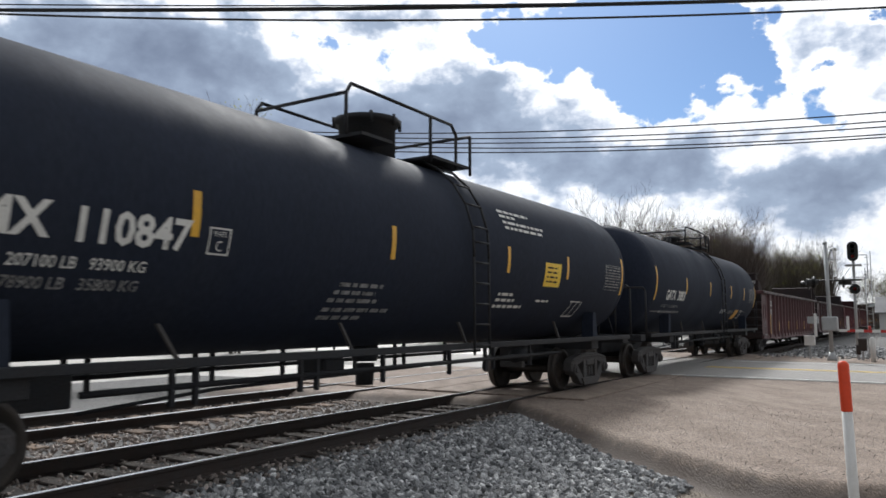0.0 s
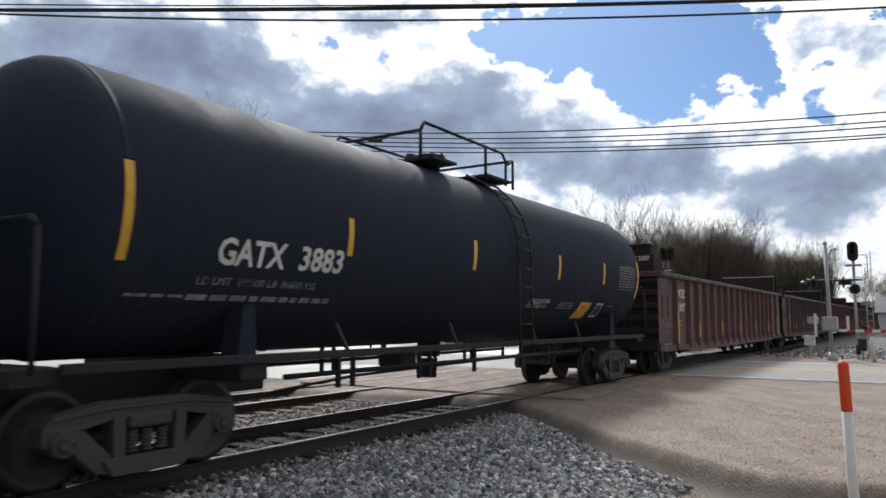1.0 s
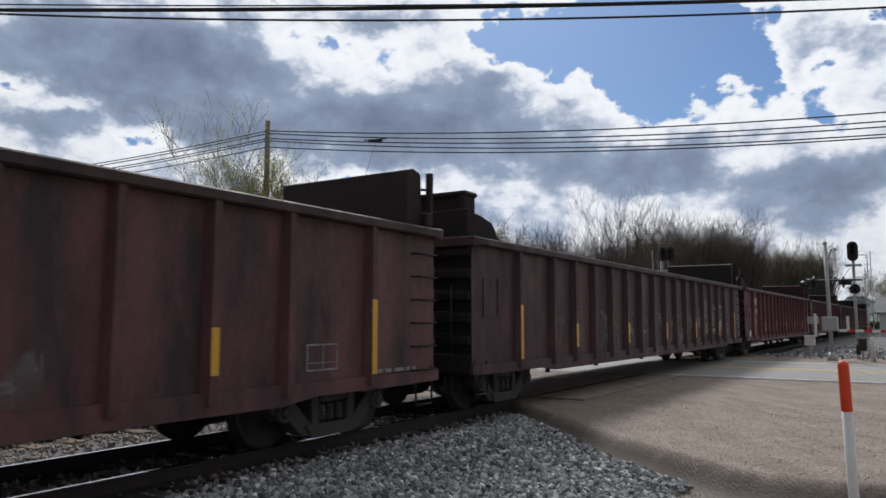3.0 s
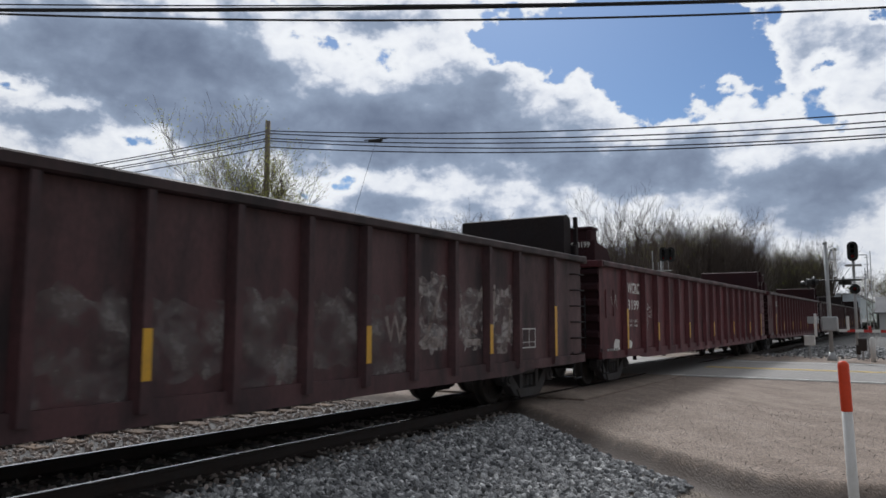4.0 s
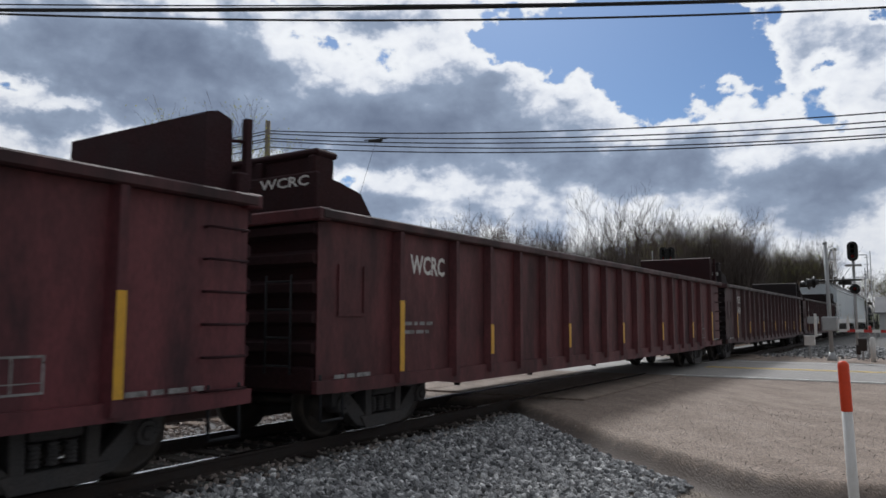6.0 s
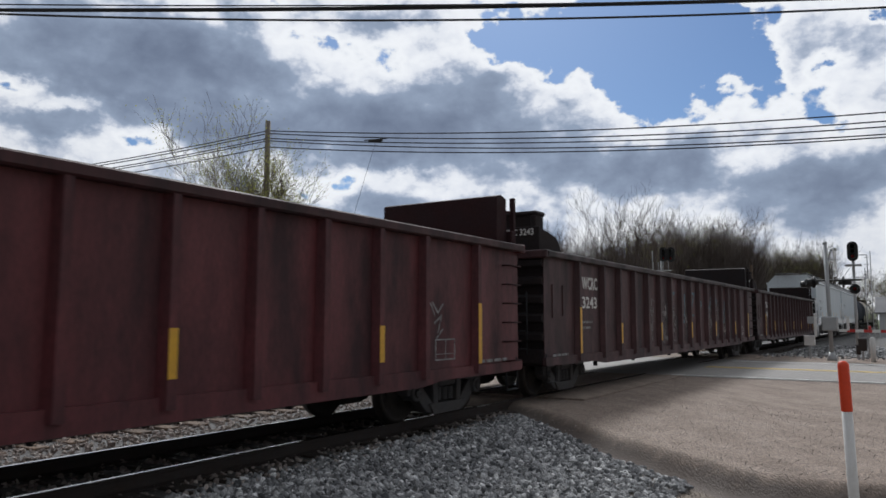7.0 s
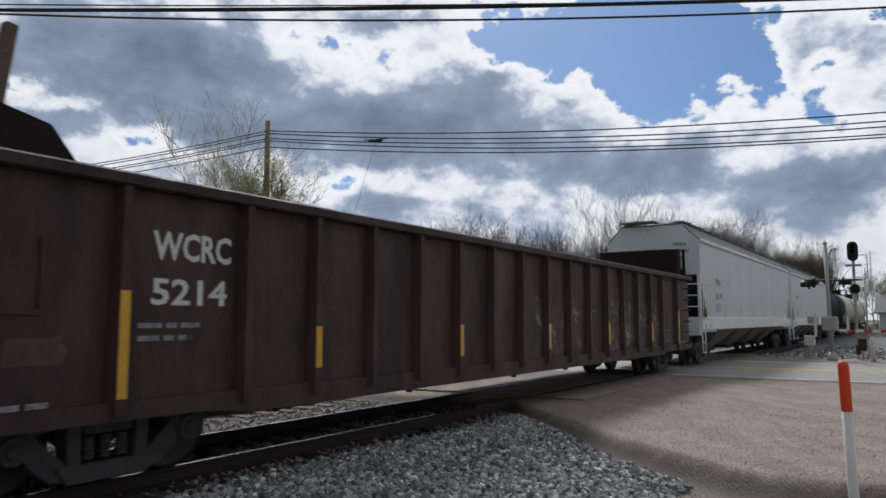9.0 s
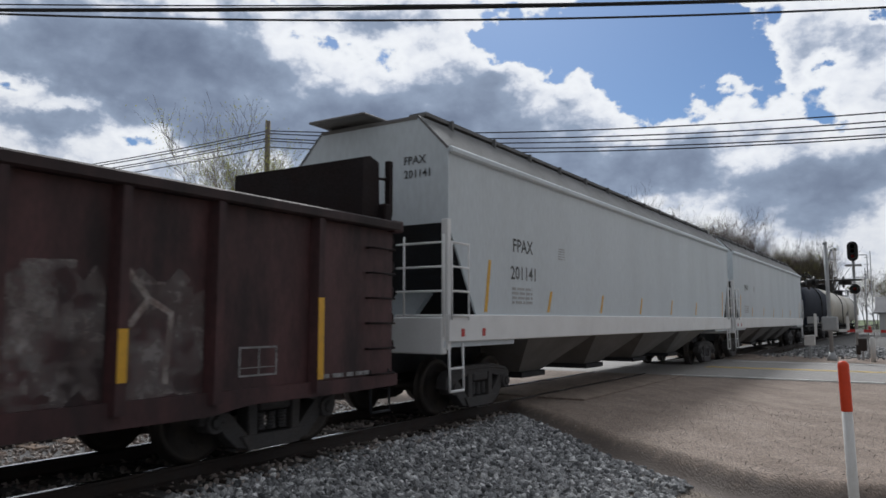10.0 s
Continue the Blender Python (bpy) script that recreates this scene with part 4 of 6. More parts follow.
    for s in (-1, 1):
        rod(bm, (2.6, s * 1.0, 0.86), (L - 2.6, s * 1.0, 0.86), 0.035, seg=8)
        for x in (3.6, 3.9, 5.5, 5.8, 7.2, 9.0, 10.2, 10.5, 12.0):
            block(bm, x - 0.025, x + 0.025, s * 0.97, s * 1.03, 0.66, 1.15)
    part("brake_pipe", bm, M["black"], car)
    bm = bmesh.new()
    lathe(bm, [(0.02, L - 4.1), (0.15, L - 4.06), (0.15, L - 3.5), (0.02, L - 3.45)], (0, -0.65, 0.84), "x", 16)
    part("brake_cylinder", bm, M["black"], car)
    bm = bmesh.new()
    path_rod(bm, [(2.9, -0.45, 0.62), (4.6, -0.5, 0.74), (L - 4.1, -0.65, 0.84)], 0.022, 6)
    part("brake_rod", bm, M["black"], car)
    bm = bmesh.new()
    path_rod(bm, [(L - 3.45, -0.65, 0.84), (L - 3.2, -0.55, 0.70), (L - 2.9, -0.45, 0.62)], 0.022, 6)
    part("brake_rod", bm, M["black"], car)
    part("brake_lever", box(L - 4.05, L - 3.9, -0.8, -0.3, 0.60, 0.72, 0.01), M["cast"], car)
    bm = bmesh.new()
    lathe(bm, [(0.20, 0.90), (0.22, 1.2)], (mid, 0, 0), "z", 20)
    lathe(bm, [(0.14, 0.52), (0.16, 0.86)], (mid, 0, 0), "z", 14)
    part("bottom_outlet", bm, M["black"], car)
    part("valve_box", box(mid - 1.4, mid - 0.95, -0.4, 0.1, 0.78, 1.0, 0.03), M["black"], car)
    return car, running_gear(car, trucks or (0.9, L - 0.9), (-0.95, L + 0.95))


def on_tank(z):
    """Depth of the shell's near side at that height, and its lean."""
    k = (z - TANK_Z) / TANK_R
    return -math.sqrt(max(TANK_R ** 2 - (z - TANK_Z) ** 2, 0)) - 0.006, math.degrees(math.asin(k))


def curved_patch(name, x0, x1, z0, z1, material, parent, lean=0.0, proud=0.006, label=""):
    """A decal that lies on the near side of the shell."""
    bm = bmesh.new()
    n = 6
    cols = []
    for j in range(n + 1):
        z = z0 + (z1 - z0) * j / n
        y = -math.sqrt((TANK_R + proud) ** 2 - (z - TANK_Z) ** 2)
        o = lean * j / n
        cols.append((bm.verts.new((x0 + o, y, z)), bm.verts.new((x1 + o, y, z))))
    for a, b in zip(cols, cols[1:]):
        bm.faces.new((a[0], a[1], b[1], b[0]))
    return part(name, bm, material, parent, label)


def tank_text(text, size, x, z, material, parent, width=None, bold=0.0):
    ob = lettering(text, size, material, parent, 0, 0, 0, width, bold)
    for v in ob.data.vertices:
        zz = z + v.co.y
        v.co = (x + v.co.x, -math.sqrt((TANK_R + 0.008) ** 2 - (zz - TANK_Z) ** 2), zz)
    ob.matrix_basis = Matrix()
    return ob


def tank_print(rows, material, parent):
    bm = bmesh.new()
    for x, z, length, height in rows:
        u = 0.0
        while u < length:
            w = min(random.uniform(0.08, 0.28), length - u)
            vs = []
            for zz in (z, z + height):
                y = -math.sqrt((TANK_R + 0.008) ** 2 - (zz - TANK_Z) ** 2)
                vs += [bm.verts.new((x + u, y, zz)), bm.verts.new((x + u + w, y, zz))]
            bm.faces.new((vs[0], vs[1], vs[3], vs[2]))
            u += w + 0.05
    return tagged(part("small_print", bm, material, parent), kind="stuff")


def frame_patch(x0, x1, z0, z1, t, material, parent, lean=0.0):
    for a, b, c, d in ((x0, x1, z1 - t, z1), (x0, x1, z0, z0 + t)):
        curved_patch("stencil_frame", a, b, c, d, material, parent, lean * (d - c) / (z1 - z0))
    curved_patch("stencil_frame", x0, x0 + t, z0, z1, material, parent, lean)
    curved_patch("stencil_frame", x1 - t, x1, z0, z1, material, parent, lean)


HOP_L = 19.75


def hopper_car(label):
    """Covered hopper: flat sides, roof with a hatch trough, slope sheets over open ends, three bays below."""
    car = tagged(new("hopper_car"), label, "freight car", "freight cars of the train")
    L, W = HOP_L, 1.58
    Z0, Z1 = 1.62, 4.19
    for s in (-1, 1):
        bm = bmesh.new()
        prism(bm, [(0.0, 3.05), (0.0, Z1), (L, Z1), (L, 3.05), (L - 0.85, Z0), (0.85, Z0)], s * (W - 0.03), s * W)
        part("side_sheet", bm, M["hopper"], car)
        part("side_sill", box(-0.05, L + 0.05, s * (W - 0.06), s * (W + 0.05), 1.22, 1.64, 0.015), M["hopper_white"], car, "white painted side sill")
        part("roof_chord", box(0.0, L, s * (W - 0.02), s * (W + 0.07), Z1 - 0.07, Z1 + 0.05, 0.03), M["hopper"], car)
        bm = bmesh.new()
        verts = [(0.0, s * W, Z1 + 0.04), (L, s * W, Z1 + 0.04), (L, s * 1.02, 4.80), (0.0, s * 1.02, 4.80)]
        lo = [bm.verts.new(v) for v in verts]
        hi = [bm.verts.new((v[0], v[1] * 0.985, v[2] - 0.03)) for v in verts]
        bm.faces.new(lo)
        bm.faces.new(hi[::-1])
        for q in range(4):
            bm.faces.new((lo[q], hi[q], hi[(q + 1) % 4], lo[(q + 1) % 4]))
        bmesh.ops.recalc_face_normals(bm, faces=bm.faces)
        part("roof_slope", bm, M["roof_grey"], car)
        for x in [0.9 + 1.5 * i for i in range(13)]:
            part("roof_rib", box(x, x + 0.05, s * 1.02, s * 1.10, 4.60, 4.90), M["roof_grey"], car)
        part("running_board", box(0.2, L - 0.2, s * 0.70, s * 1.04, 4.84, 4.90), M["roof_grey"], car)
        # corner posts with stepped end cut-outs
        for x0, d in ((0.0, 1), (L, -1)):
            part("corner_post", box(x0 - d * 0.04, x0 + d * 0.06, s * (W - 0.10), s * (W + 0.02), 1.10, 3.10, 0.01), M["hopper_white"], car)
    part("roof_centre", box(0.0, L, -1.0, 1.0, 4.74, 4.80), M["hopper_roof"], car)
    bm = box(0.9, L - 0.9, -0.42, 0.42, 4.80, 4.90, 0.04)
    part("hatch_trough", bm, M["hopper_roof"], car)
    for x0, d in ((0.0, 1), (L, -1)):
        bm = bmesh.new()
        prof = [(-W, 3.05), (-W, Z1), (-1.02, 4.78), (1.02, 4.78), (W, Z1), (W, 3.05)]
        a = [bm.verts.new((x0 + d * 0.01, y, z)) for y, z in prof]
        b = [bm.verts.new((x0 + d * 0.05, y * 0.985, z)) for y, z in prof]
        bm.faces.new(a)
        bm.faces.new(b[::-1])
        for q in range(6):
            bm.faces.new((a[q], b[q], b[(q + 1) % 6], a[(q + 1) % 6]))
        bmesh.ops.recalc_face_normals(bm, faces=bm.faces)
        part("end_sheet", bm, M["hopper"], car)
        # slope sheet in black: the colour stands in for shade under the end
        bm = bmesh.new()
        prism(bm, [(x0 + d * 0.05, 3.05), (x0 + d * 0.10, 3.05), (x0 + d * 2.5, 1.30), (x0 + d * 2.4, 1.30)], -W + 0.04, W - 0.04)
        part("slope_sheet", bm, M["black"], car)
        part("end_platform", box(x0 - d * 0.10, x0 + d * 2.2, -W + 0.02, W - 0.02, 1.14, 1.24), M["hopper"], car)
        part("end_sill", box(x0 - d * 0.14, x0 + d * 0.02, -W + 0.02, W - 0.02, 1.04, 1.60, 0.02), M["hopper_white"], car)
        bm = bmesh.new()
        prism(bm, [(x0 + d * 0.4, 1.24), (x0 + d * 0.55, 1.24), (x0 + d * 1.5, 2.05), (x0 + d * 1.35, 2.05)], -0.35, 0.35)
        part("slope_stiffener", bm, M["hopper"], car)
        part("centre_sill", box(x0 - d * 0.25, x0 + d * 3.2, -0.32, 0.32, 0.68, 1.12, 0.02), M["black"], car)
        # ladders on side and end of the corner
        bm = bmesh.new()
        for x in (x0 - d * 0.02, x0 + d * 0.48):
            rod(bm, (x, -W - 0.08, 1.55 if x != x0 else 1.5), (x, -W - 0.08, 2.75), 0.018, seg=6)
        for i in range(4):
            z = 1.62 + i * 0.37
            rod(bm, (x0 - d * 0.02, -W - 0.08, z), (x0 + d * 0.48, -W - 0.08, z), 0.018, seg=6)
        part("side_ladder", bm, M["hopper_white"], car)
        bm = bmesh.new()
        for y in (-W + 0.02, -W + 0.75):
            rod(bm, (x0 - d * 0.10, y, 1.3), (x0 - d * 0.10, y, 2.85), 0.02, seg=6)
        for i in range(4):
            z = 1.62 + i * 0.37
            rod(bm, (x0 - d * 0.10, -W + 0.02, z), (x0 - d * 0.10, -W + 0.9, z), 0.018, seg=6)
        part("end_ladder", bm, M["hopper_white"], car)
        bm = bmesh.new()
        path_rod(bm, [(x0 + d * 0.02, -W, 1.2), (x0 + d * 0.02, -W - 0.02, 0.48), (x0 + d * 0.42, -W - 0.02, 0.48), (x0 + d * 0.42, -W, 1.2)], 0.022, 6)
        rod(bm, (x0 + d * 0.02, -W - 0.01, 0.82), (x0 + d * 0.42, -W - 0.01, 0.82), 0.02, seg=6)
        part("step", bm, M["hopper_white"], car)
        part("roof_walkway_end", box(x0 - d * 0.35, x0 + d * 0.35, -0.2, 1.0, 4.86, 4.90, 0.01), M["hopper_roof"], car)
    # discharge bays
    for i in range(4):
        x = 3.75 + i * 3.42
        bm = bmesh.new()
        for y in (-1,):
            a = [bm.verts.new(p) for p in ((x - 0.9, -W + 0.05, 1.25), (x + 2.4, -W + 0.05, 1.25), (x + 2.4, W - 0.05, 1.25), (x - 0.9, W - 0.05, 1.25))]
            b = [bm.verts.new(p) for p in ((x + 0.2, -0.75, 0.50), (x + 1.2, -0.75, 0.50), (x + 1.2, 0.75, 0.50), (x + 0.2, 0.75, 0.50))]
            for q in range(4):
                bm.faces.new((a[q], a[(q + 1) % 4], b[(q + 1) % 4], b[q]))
            bm.faces.new(b)
            bm.faces.new(a[::-1])
        bmesh.ops.recalc_face_normals(bm, faces=bm.faces)
        part("discharge_bay", bm, M["hopper_roof"], car)
        part("outlet_gate", box(x + 0.15, x + 1.25, -0.85, 0.85, 0.40, 0.51, 0.01), M["black"], car)
    for x, z0, z1 in ((1.15, 1.68, 2.55), (3.6, 1.70, 2.10), (6.4, 1.70, 2.10), (9.2, 1.70, 2.10), (12.0, 1.70, 2.10), (14.8, 1.70, 2.10), (L - 1.15, 1.68, 2.55)):
        bm = bmesh.new()
        prism(bm, [(x - 0.05, z0), (x + 0.05, z0), (x + 0.20, z1), (x + 0.11, z1)], -W - 0.004, -W - 0.001)
        part("reflective_stripe", bm, M["stripe"], car)
    for x in (0.30, 0.95):
        part("reflector", box(x, x + 0.10, -W - 0.056, -W - 0.051, 1.30, 1.42), M["red"], car, "faded red stencil")
    return car, running_gear(car, (1.75, L - 1.75), (-0.4, L + 0.4))


PITCH_CAR = 22.4


SPRAY_SHAPES = [((0, 0.8), (0.15, 0.1), (0.6, 0.0), (0.9, 0.5)), ((0.1, 0.2), (0.4, 1.0), (0.9, 0.7), (0.7, 0.1)), ((0.9, 0.9), (0.4, 1.0), (0.2, 0.5), (0.5, 0.0)),
                ((0.2, 0), (0.1, 0.7), (0.6, 0.95), (0.8, 0.3), (0.4, 0.2)), ((0.3, 1), (0.2, 0.4), (0.8, 0.1)), ((0.1, 0.1), (0.8, 0.0), (1.0, 0.6), (0.4, 0.8))]


def graffiti(car, boxes, material, seed, width=0.035, tall=True):
    """Loose sprayed outlines on the side sheet: each box is x0, x1, z0, z1."""
    rnd = random.Random(seed)
    for x0, x1, z0, z1 in boxes:
        for k in range(3 if tall else 2):
            shape = rnd.choice(SPRAY_SHAPES)
            ox, oz, kx, kz = (0.0, 0.0, 1.0, 1.0) if k == 0 else (rnd.uniform(0, 0.4), rnd.uniform(0, 0.5), rnd.uniform(0.4, 0.6), rnd.uniform(0.3, 0.5))
            pts = [(x0 + (x1 - x0) * (ox + u * kx + rnd.uniform(-0.04, 0.04)), z0 + (z1 - z0) * (oz + v * kz + rnd.uniform(-0.04, 0.04))) for u, v in shape]
            fine = []
            for p, q in zip(pts, pts[1:]):
                for i in range(5):
                    k2 = i / 5
                    fine.append((p[0] + (q[0] - p[0]) * k2 + 0.03 * math.sin(6.28 * k2), p[1] + (q[1] - p[1]) * k2))
            bm = bmesh.new()
            last = None
            for n0, p in enumerate(fine):
                a, b = fine[max(n0 - 1, 0)], fine[min(n0 + 1, len(fine) - 1)]
                dx, dz = b[0] - a[0], b[1] - a[1]
                n = math.hypot(dx, dz) or 1
                w = width * (0.7 + 0.5 * rnd.random())
                ox, oz = -dz / n * w / 2, dx / n * w / 2
                y = -GON_W - 0.003 - 0.0015 * k - 0.00005 * n0
                pair = (bm.verts.new((p[0] - ox, y, p[1] - oz)), bm.verts.new((p[0] + ox, y, p[1] + oz)))
                if last:
                    bm.faces.new((last[0], pair[0], pair[1], last[1]))
                last = pair
            part("graffiti", bm, material, car)


def wash(car, bays, z0, z1, material, seed, cover=1.0):
    """Old sprayed fill that has weathered to blotches, one ragged patch to a bay between the posts."""
    rnd = random.Random(seed)
    for k in bays:
        a, b = GON_POSTS[k] + 0.11, GON_POSTS[k + 1] - 0.11
        if cover < 1:
            m, h = rnd.uniform(a, b), (b - a) * cover / 2
            a, b = max(a, m - h), min(b, m + h)
        lo, hi = z0 + rnd.uniform(-0.1, 0.2), z1 + rnd.uniform(-0.25, 0.1)
        n, bm, pts = 9, bmesh.new(), []
        for i in range(n):
            pts.append((a + (b - a) * i / (n - 1), lo + rnd.uniform(-0.07, 0.07)))
        for i in range(n):
            pts.append((b - (b - a) * i / (n - 1), hi + rnd.uniform(-0.12, 0.12)))
        bm.faces.new([bm.verts.new((x, -GON_W - 0.0022, z)) for x, z in pts])
        part("graffiti", bm, material, car)


def spray_lines(car, lines, material, width):
    """Sprayed strokes on the side sheet, each one joined strip that swells and thins a little."""
    rnd = random.Random(len(lines))
    for k, line in enumerate(lines):
        pts = [Vector((x, z)) for x, z in line]
        bm, last = bmesh.new(), None
        for n, p in enumerate(pts):
            d0 = (p - pts[n - 1]).normalized() if n else (pts[1] - p).normalized()
            d1 = (pts[n + 1] - p).normalized() if n < len(pts) - 1 else d0
            along = d0 + d1 if (d0 + d1).length > 0.3 else d0
            along.normalize()
            w = width * rnd.uniform(0.42, 0.62) / max(abs(along.dot(d0)), 0.6)
            side = Vector((-along.y, along.x)) * w
            y = -GON_W - 0.003 - 0.0004 * (k % 4)
            pair = [bm.verts.new((q.x, y, q.y)) for q in (p - side, p + side)]
            if last:
                bm.faces.new((last[0], pair[0], pair[1], last[1]))
            last = pair
        part("graffiti", bm, material, car)


def stencil_box(car, x, z, w, h, ink="faded"):
    """Lubrication stencil: a framed white box on the side sheet."""
    bm = bmesh.new()
    y = -GON_W - 0.004
    for a in ((x, x + w, z, z + 0.02), (x, x + w, z + h, z + h + 0.02), (x, x + 0.02, z, z + h), (x + w - 0.02, x + w, z, z + h), (x + w * 0.5, x + w * 0.53, z, z + h),
              (x, x + w, z + h * 0.3, z + h * 0.33)):
        block(bm, a[0], a[1], y - 0.002, y, a[2], a[3])
    part("stencil", bm, M[ink], car)


def paint_chips(car, spots, material):
    """Patches where the paint has gone."""
    for x, z, w, h in spots:
        bm = bmesh.new()
        ring = []
        for i in range(14):
            a = i / 14 * 2 * math.pi
            k = random.uniform(0.75, 1.1)
            sx = math.copysign(abs(math.cos(a)) ** 0.5, math.cos(a))
            sz = math.copysign(abs(math.sin(a)) ** 0.5, math.sin(a))
            ring.append(bm.verts.new((x + w * k * sx, -GON_W - 0.004, z + h * k * sz)))
        bm.faces.new(ring)
        part("bare_patch", bm, material, car)


def dress_gondola(car, marks, number, weights, seed):
    W = GON_W
    dx, dz, k = (0.0, -0.08, 1.05) if seed == 5 else (0.0, 0.0, 1.0)
    lettering(marks, 0.27, M["white"], car, 1.98 + dx, -W - 0.005, 2.22 + dz, 0.90 * k, 0.010)
    if number:
        lettering(number, 0.25, M["white"], car, 1.98 + dx, -W - 0.005, 1.81 + dz * 1.3, 0.86 * k, 0.008)
    if weights:
        lettering("LD LMT  " + weights[0], 0.075, M["white"], car, 1.95, -W - 0.005, 1.49, 0.75)
        lettering("LT WT   " + weights[1], 0.075, M["white"], car, 1.95, -W - 0.005, 1.37, 0.75)
    else:
        bars([(1.85, 1.48, 0.7, 0.05), (1.85, 1.36, 0.6, 0.05)], M["faded"], car, -W - 0.004)
    lettering(marks + " " + number, 0.13, M["white"], car, 0.112, -0.40, GON_TOP + 0.33, 0.86, 0.004, turn=-90)
    bars([(0.30, 0.84, 0.75, 0.05), (GON_L - 1.5, 0.86, 0.9, 0.05)], M["faded"], car, -W - 0.066)
    stencil_box(car, GON_L - 2.75, 0.95, 0.55, 0.30, "white" if seed == 4 else "faded")


def dress_tank_one(c):
    P = M["white"]
    tank_text("MX", 0.30, 1.18, 2.25, P, c, 0.62, 0.012)
    tank_text("110847", 0.30, 2.04, 2.24, P, c, 1.17, 0.012)
    tank_text("207100 LB   93900 KG", 0.105, 1.50, 2.00, P, c, 1.28, 0.002)
    tank_text("78900 LB   35800 KG", 0.105, 1.50, 1.82, M["faded"], c, 1.26, 0.002)
    frame_patch(3.42, 3.70, 2.22, 2.50, 0.018, P, c)
    tank_text("PLATE", 0.055, 3.48, 2.41, P, c, 0.16)
    tank_text("C", 0.11, 3.52, 2.26, P, c, 0.08)
    for x in (3.24, 6.54, 9.94, 12.54):
        curved_patch("reflective_stripe", x - 0.05, x + 0.05, 2.38, 2.84, M["stripe"], c)
    for x in (-0.1, 15.84):
        curved_patch("reflective_stripe", x - 0.05, x + 0.05, 2.15, 3.02, M["stripe"], c)
    tank_print([(5.6, 1.98, 0.9, 0.05), (5.55, 1.88, 0.85, 0.05), (5.5, 1.78, 1.0, 0.05), (5.5, 1.66, 1.4, 0.05), (5.5, 1.56, 0.9, 0.05)], M["faded"], c)
    curved_patch("placard", 11.45, 12.2, 2.20, 2.66, M["placard_yellow"], c, label="yellow placard")
    tank_print([(11.55, 2.55 - 0.09 * i, 0.5, 0.035) for i in range(4)], M["oxide_dark"], c)
    tank_print([(9.85, 3.46, 1.2, 0.05), (9.85, 3.37, 0.6, 0.05), (9.9, 3.26, 1.65, 0.05), (9.92, 3.16, 1.55, 0.05), (9.8, 1.98, 0.55, 0.05), (9.8, 1.88, 0.7, 0.05), (9.8, 1.77, 1.1, 0.05), (11.4, 1.90, 0.55, 0.04)], P, c)
    data_block(c, 14.7, 15.7, 2.24, 2.82)
    frame_patch(13.05, 13.6, 1.62, 1.95, 0.025, P, c, 0.12)
    curved_patch("stencil_frame", 13.32, 13.34, 1.62, 1.95, P, c, 0.12)


def data_block(c, x0, x1, z0, z1):
    frame_patch(x0, x1, z0, z1, 0.012, M["faded"], c)
    n = 9
    for i in range(1, n):
        z = z0 + (z1 - z0) * i / n
        tank_print([(x0 + 0.03, z, (x1 - x0) - 0.06, 0.028)], M["faded"], c)


def dress_tank_two(c):
    P = M["white"]
    tank_text("GATX", 0.28, 1.11, 2.14, P, c, 0.98, 0.010)
    tank_text("3883", 0.28, 2.32, 2.14, P, c, 0.76, 0.010)
    tank_text("LD LMT  191000 LB  86600 KG", 0.085, 0.95, 1.92, M["faded"], c, 1.75)
    tank_print([(0.9, 1.76, 2.2, 0.06)], M["faded"], c)
    for x in (3.17, 6.3, 9.67, 12.17):
        curved_patch("reflective_stripe", x - 0.05, x + 0.05, 2.36, 2.84, M["stripe"], c)
    for x in (0.03, 14.57):
        curved_patch("reflective_stripe", x - 0.05, x + 0.05, 2.10, 3.02, M["stripe"], c)
    curved_patch("placard", 11.14, 11.78, 1.59, 1.94, M["placard"], c, 0.08, label="orange placard")
    tank_print([(11.36, 1.82, 0.3, 0.025)], M["oxide_dark"], c)
    frame_patch(12.16, 12.54, 1.62, 1.93, 0.025, P, c, 0.07)
    curved_patch("stencil_frame", 12.34, 12.36, 1.62, 1.93, P, c, 0.07)
    data_block(c, 13.2, 14.3, 2.28, 2.86)
    tank_text("FIBERGLASS INSULATION", 0.085, 8.69, 1.88, M["white"], c, 0.90)
    tank_text("DO NOT EXCEED", 0.085, 8.66, 1.79, M["white"], c, 0.55)
    tank_print([(9.24, 1.79, 0.28, 0.06)], M["faded"], c)
    tank_print([(12.95, 1.86, 0.35, 0.03), (10.1, 1.89, 0.72, 0.025), (10.07, 1.84, 0.78, 0.025), (10.04, 1.79, 0.80, 0.025)], M["faded"], c)
    tank_print([(0.2, 1.78, 0.8, 0.03)], M["faded"], c)
    # number on the leading head
    ob = lettering("GATX 3883", 0.13, P, c, 0, 0, 0, 0.95, 0.003)
    for v in ob.data.vertices:
        y, z = 0.62 - v.co.x, 3.15 + v.co.y
        k = max(1 - (y * y + (z - TANK_Z) ** 2) / TANK_R ** 2, 0)
        v.co = (-0.80 * math.sqrt(k) - 0.012, y, z)
    ob.matrix_basis = Matrix()


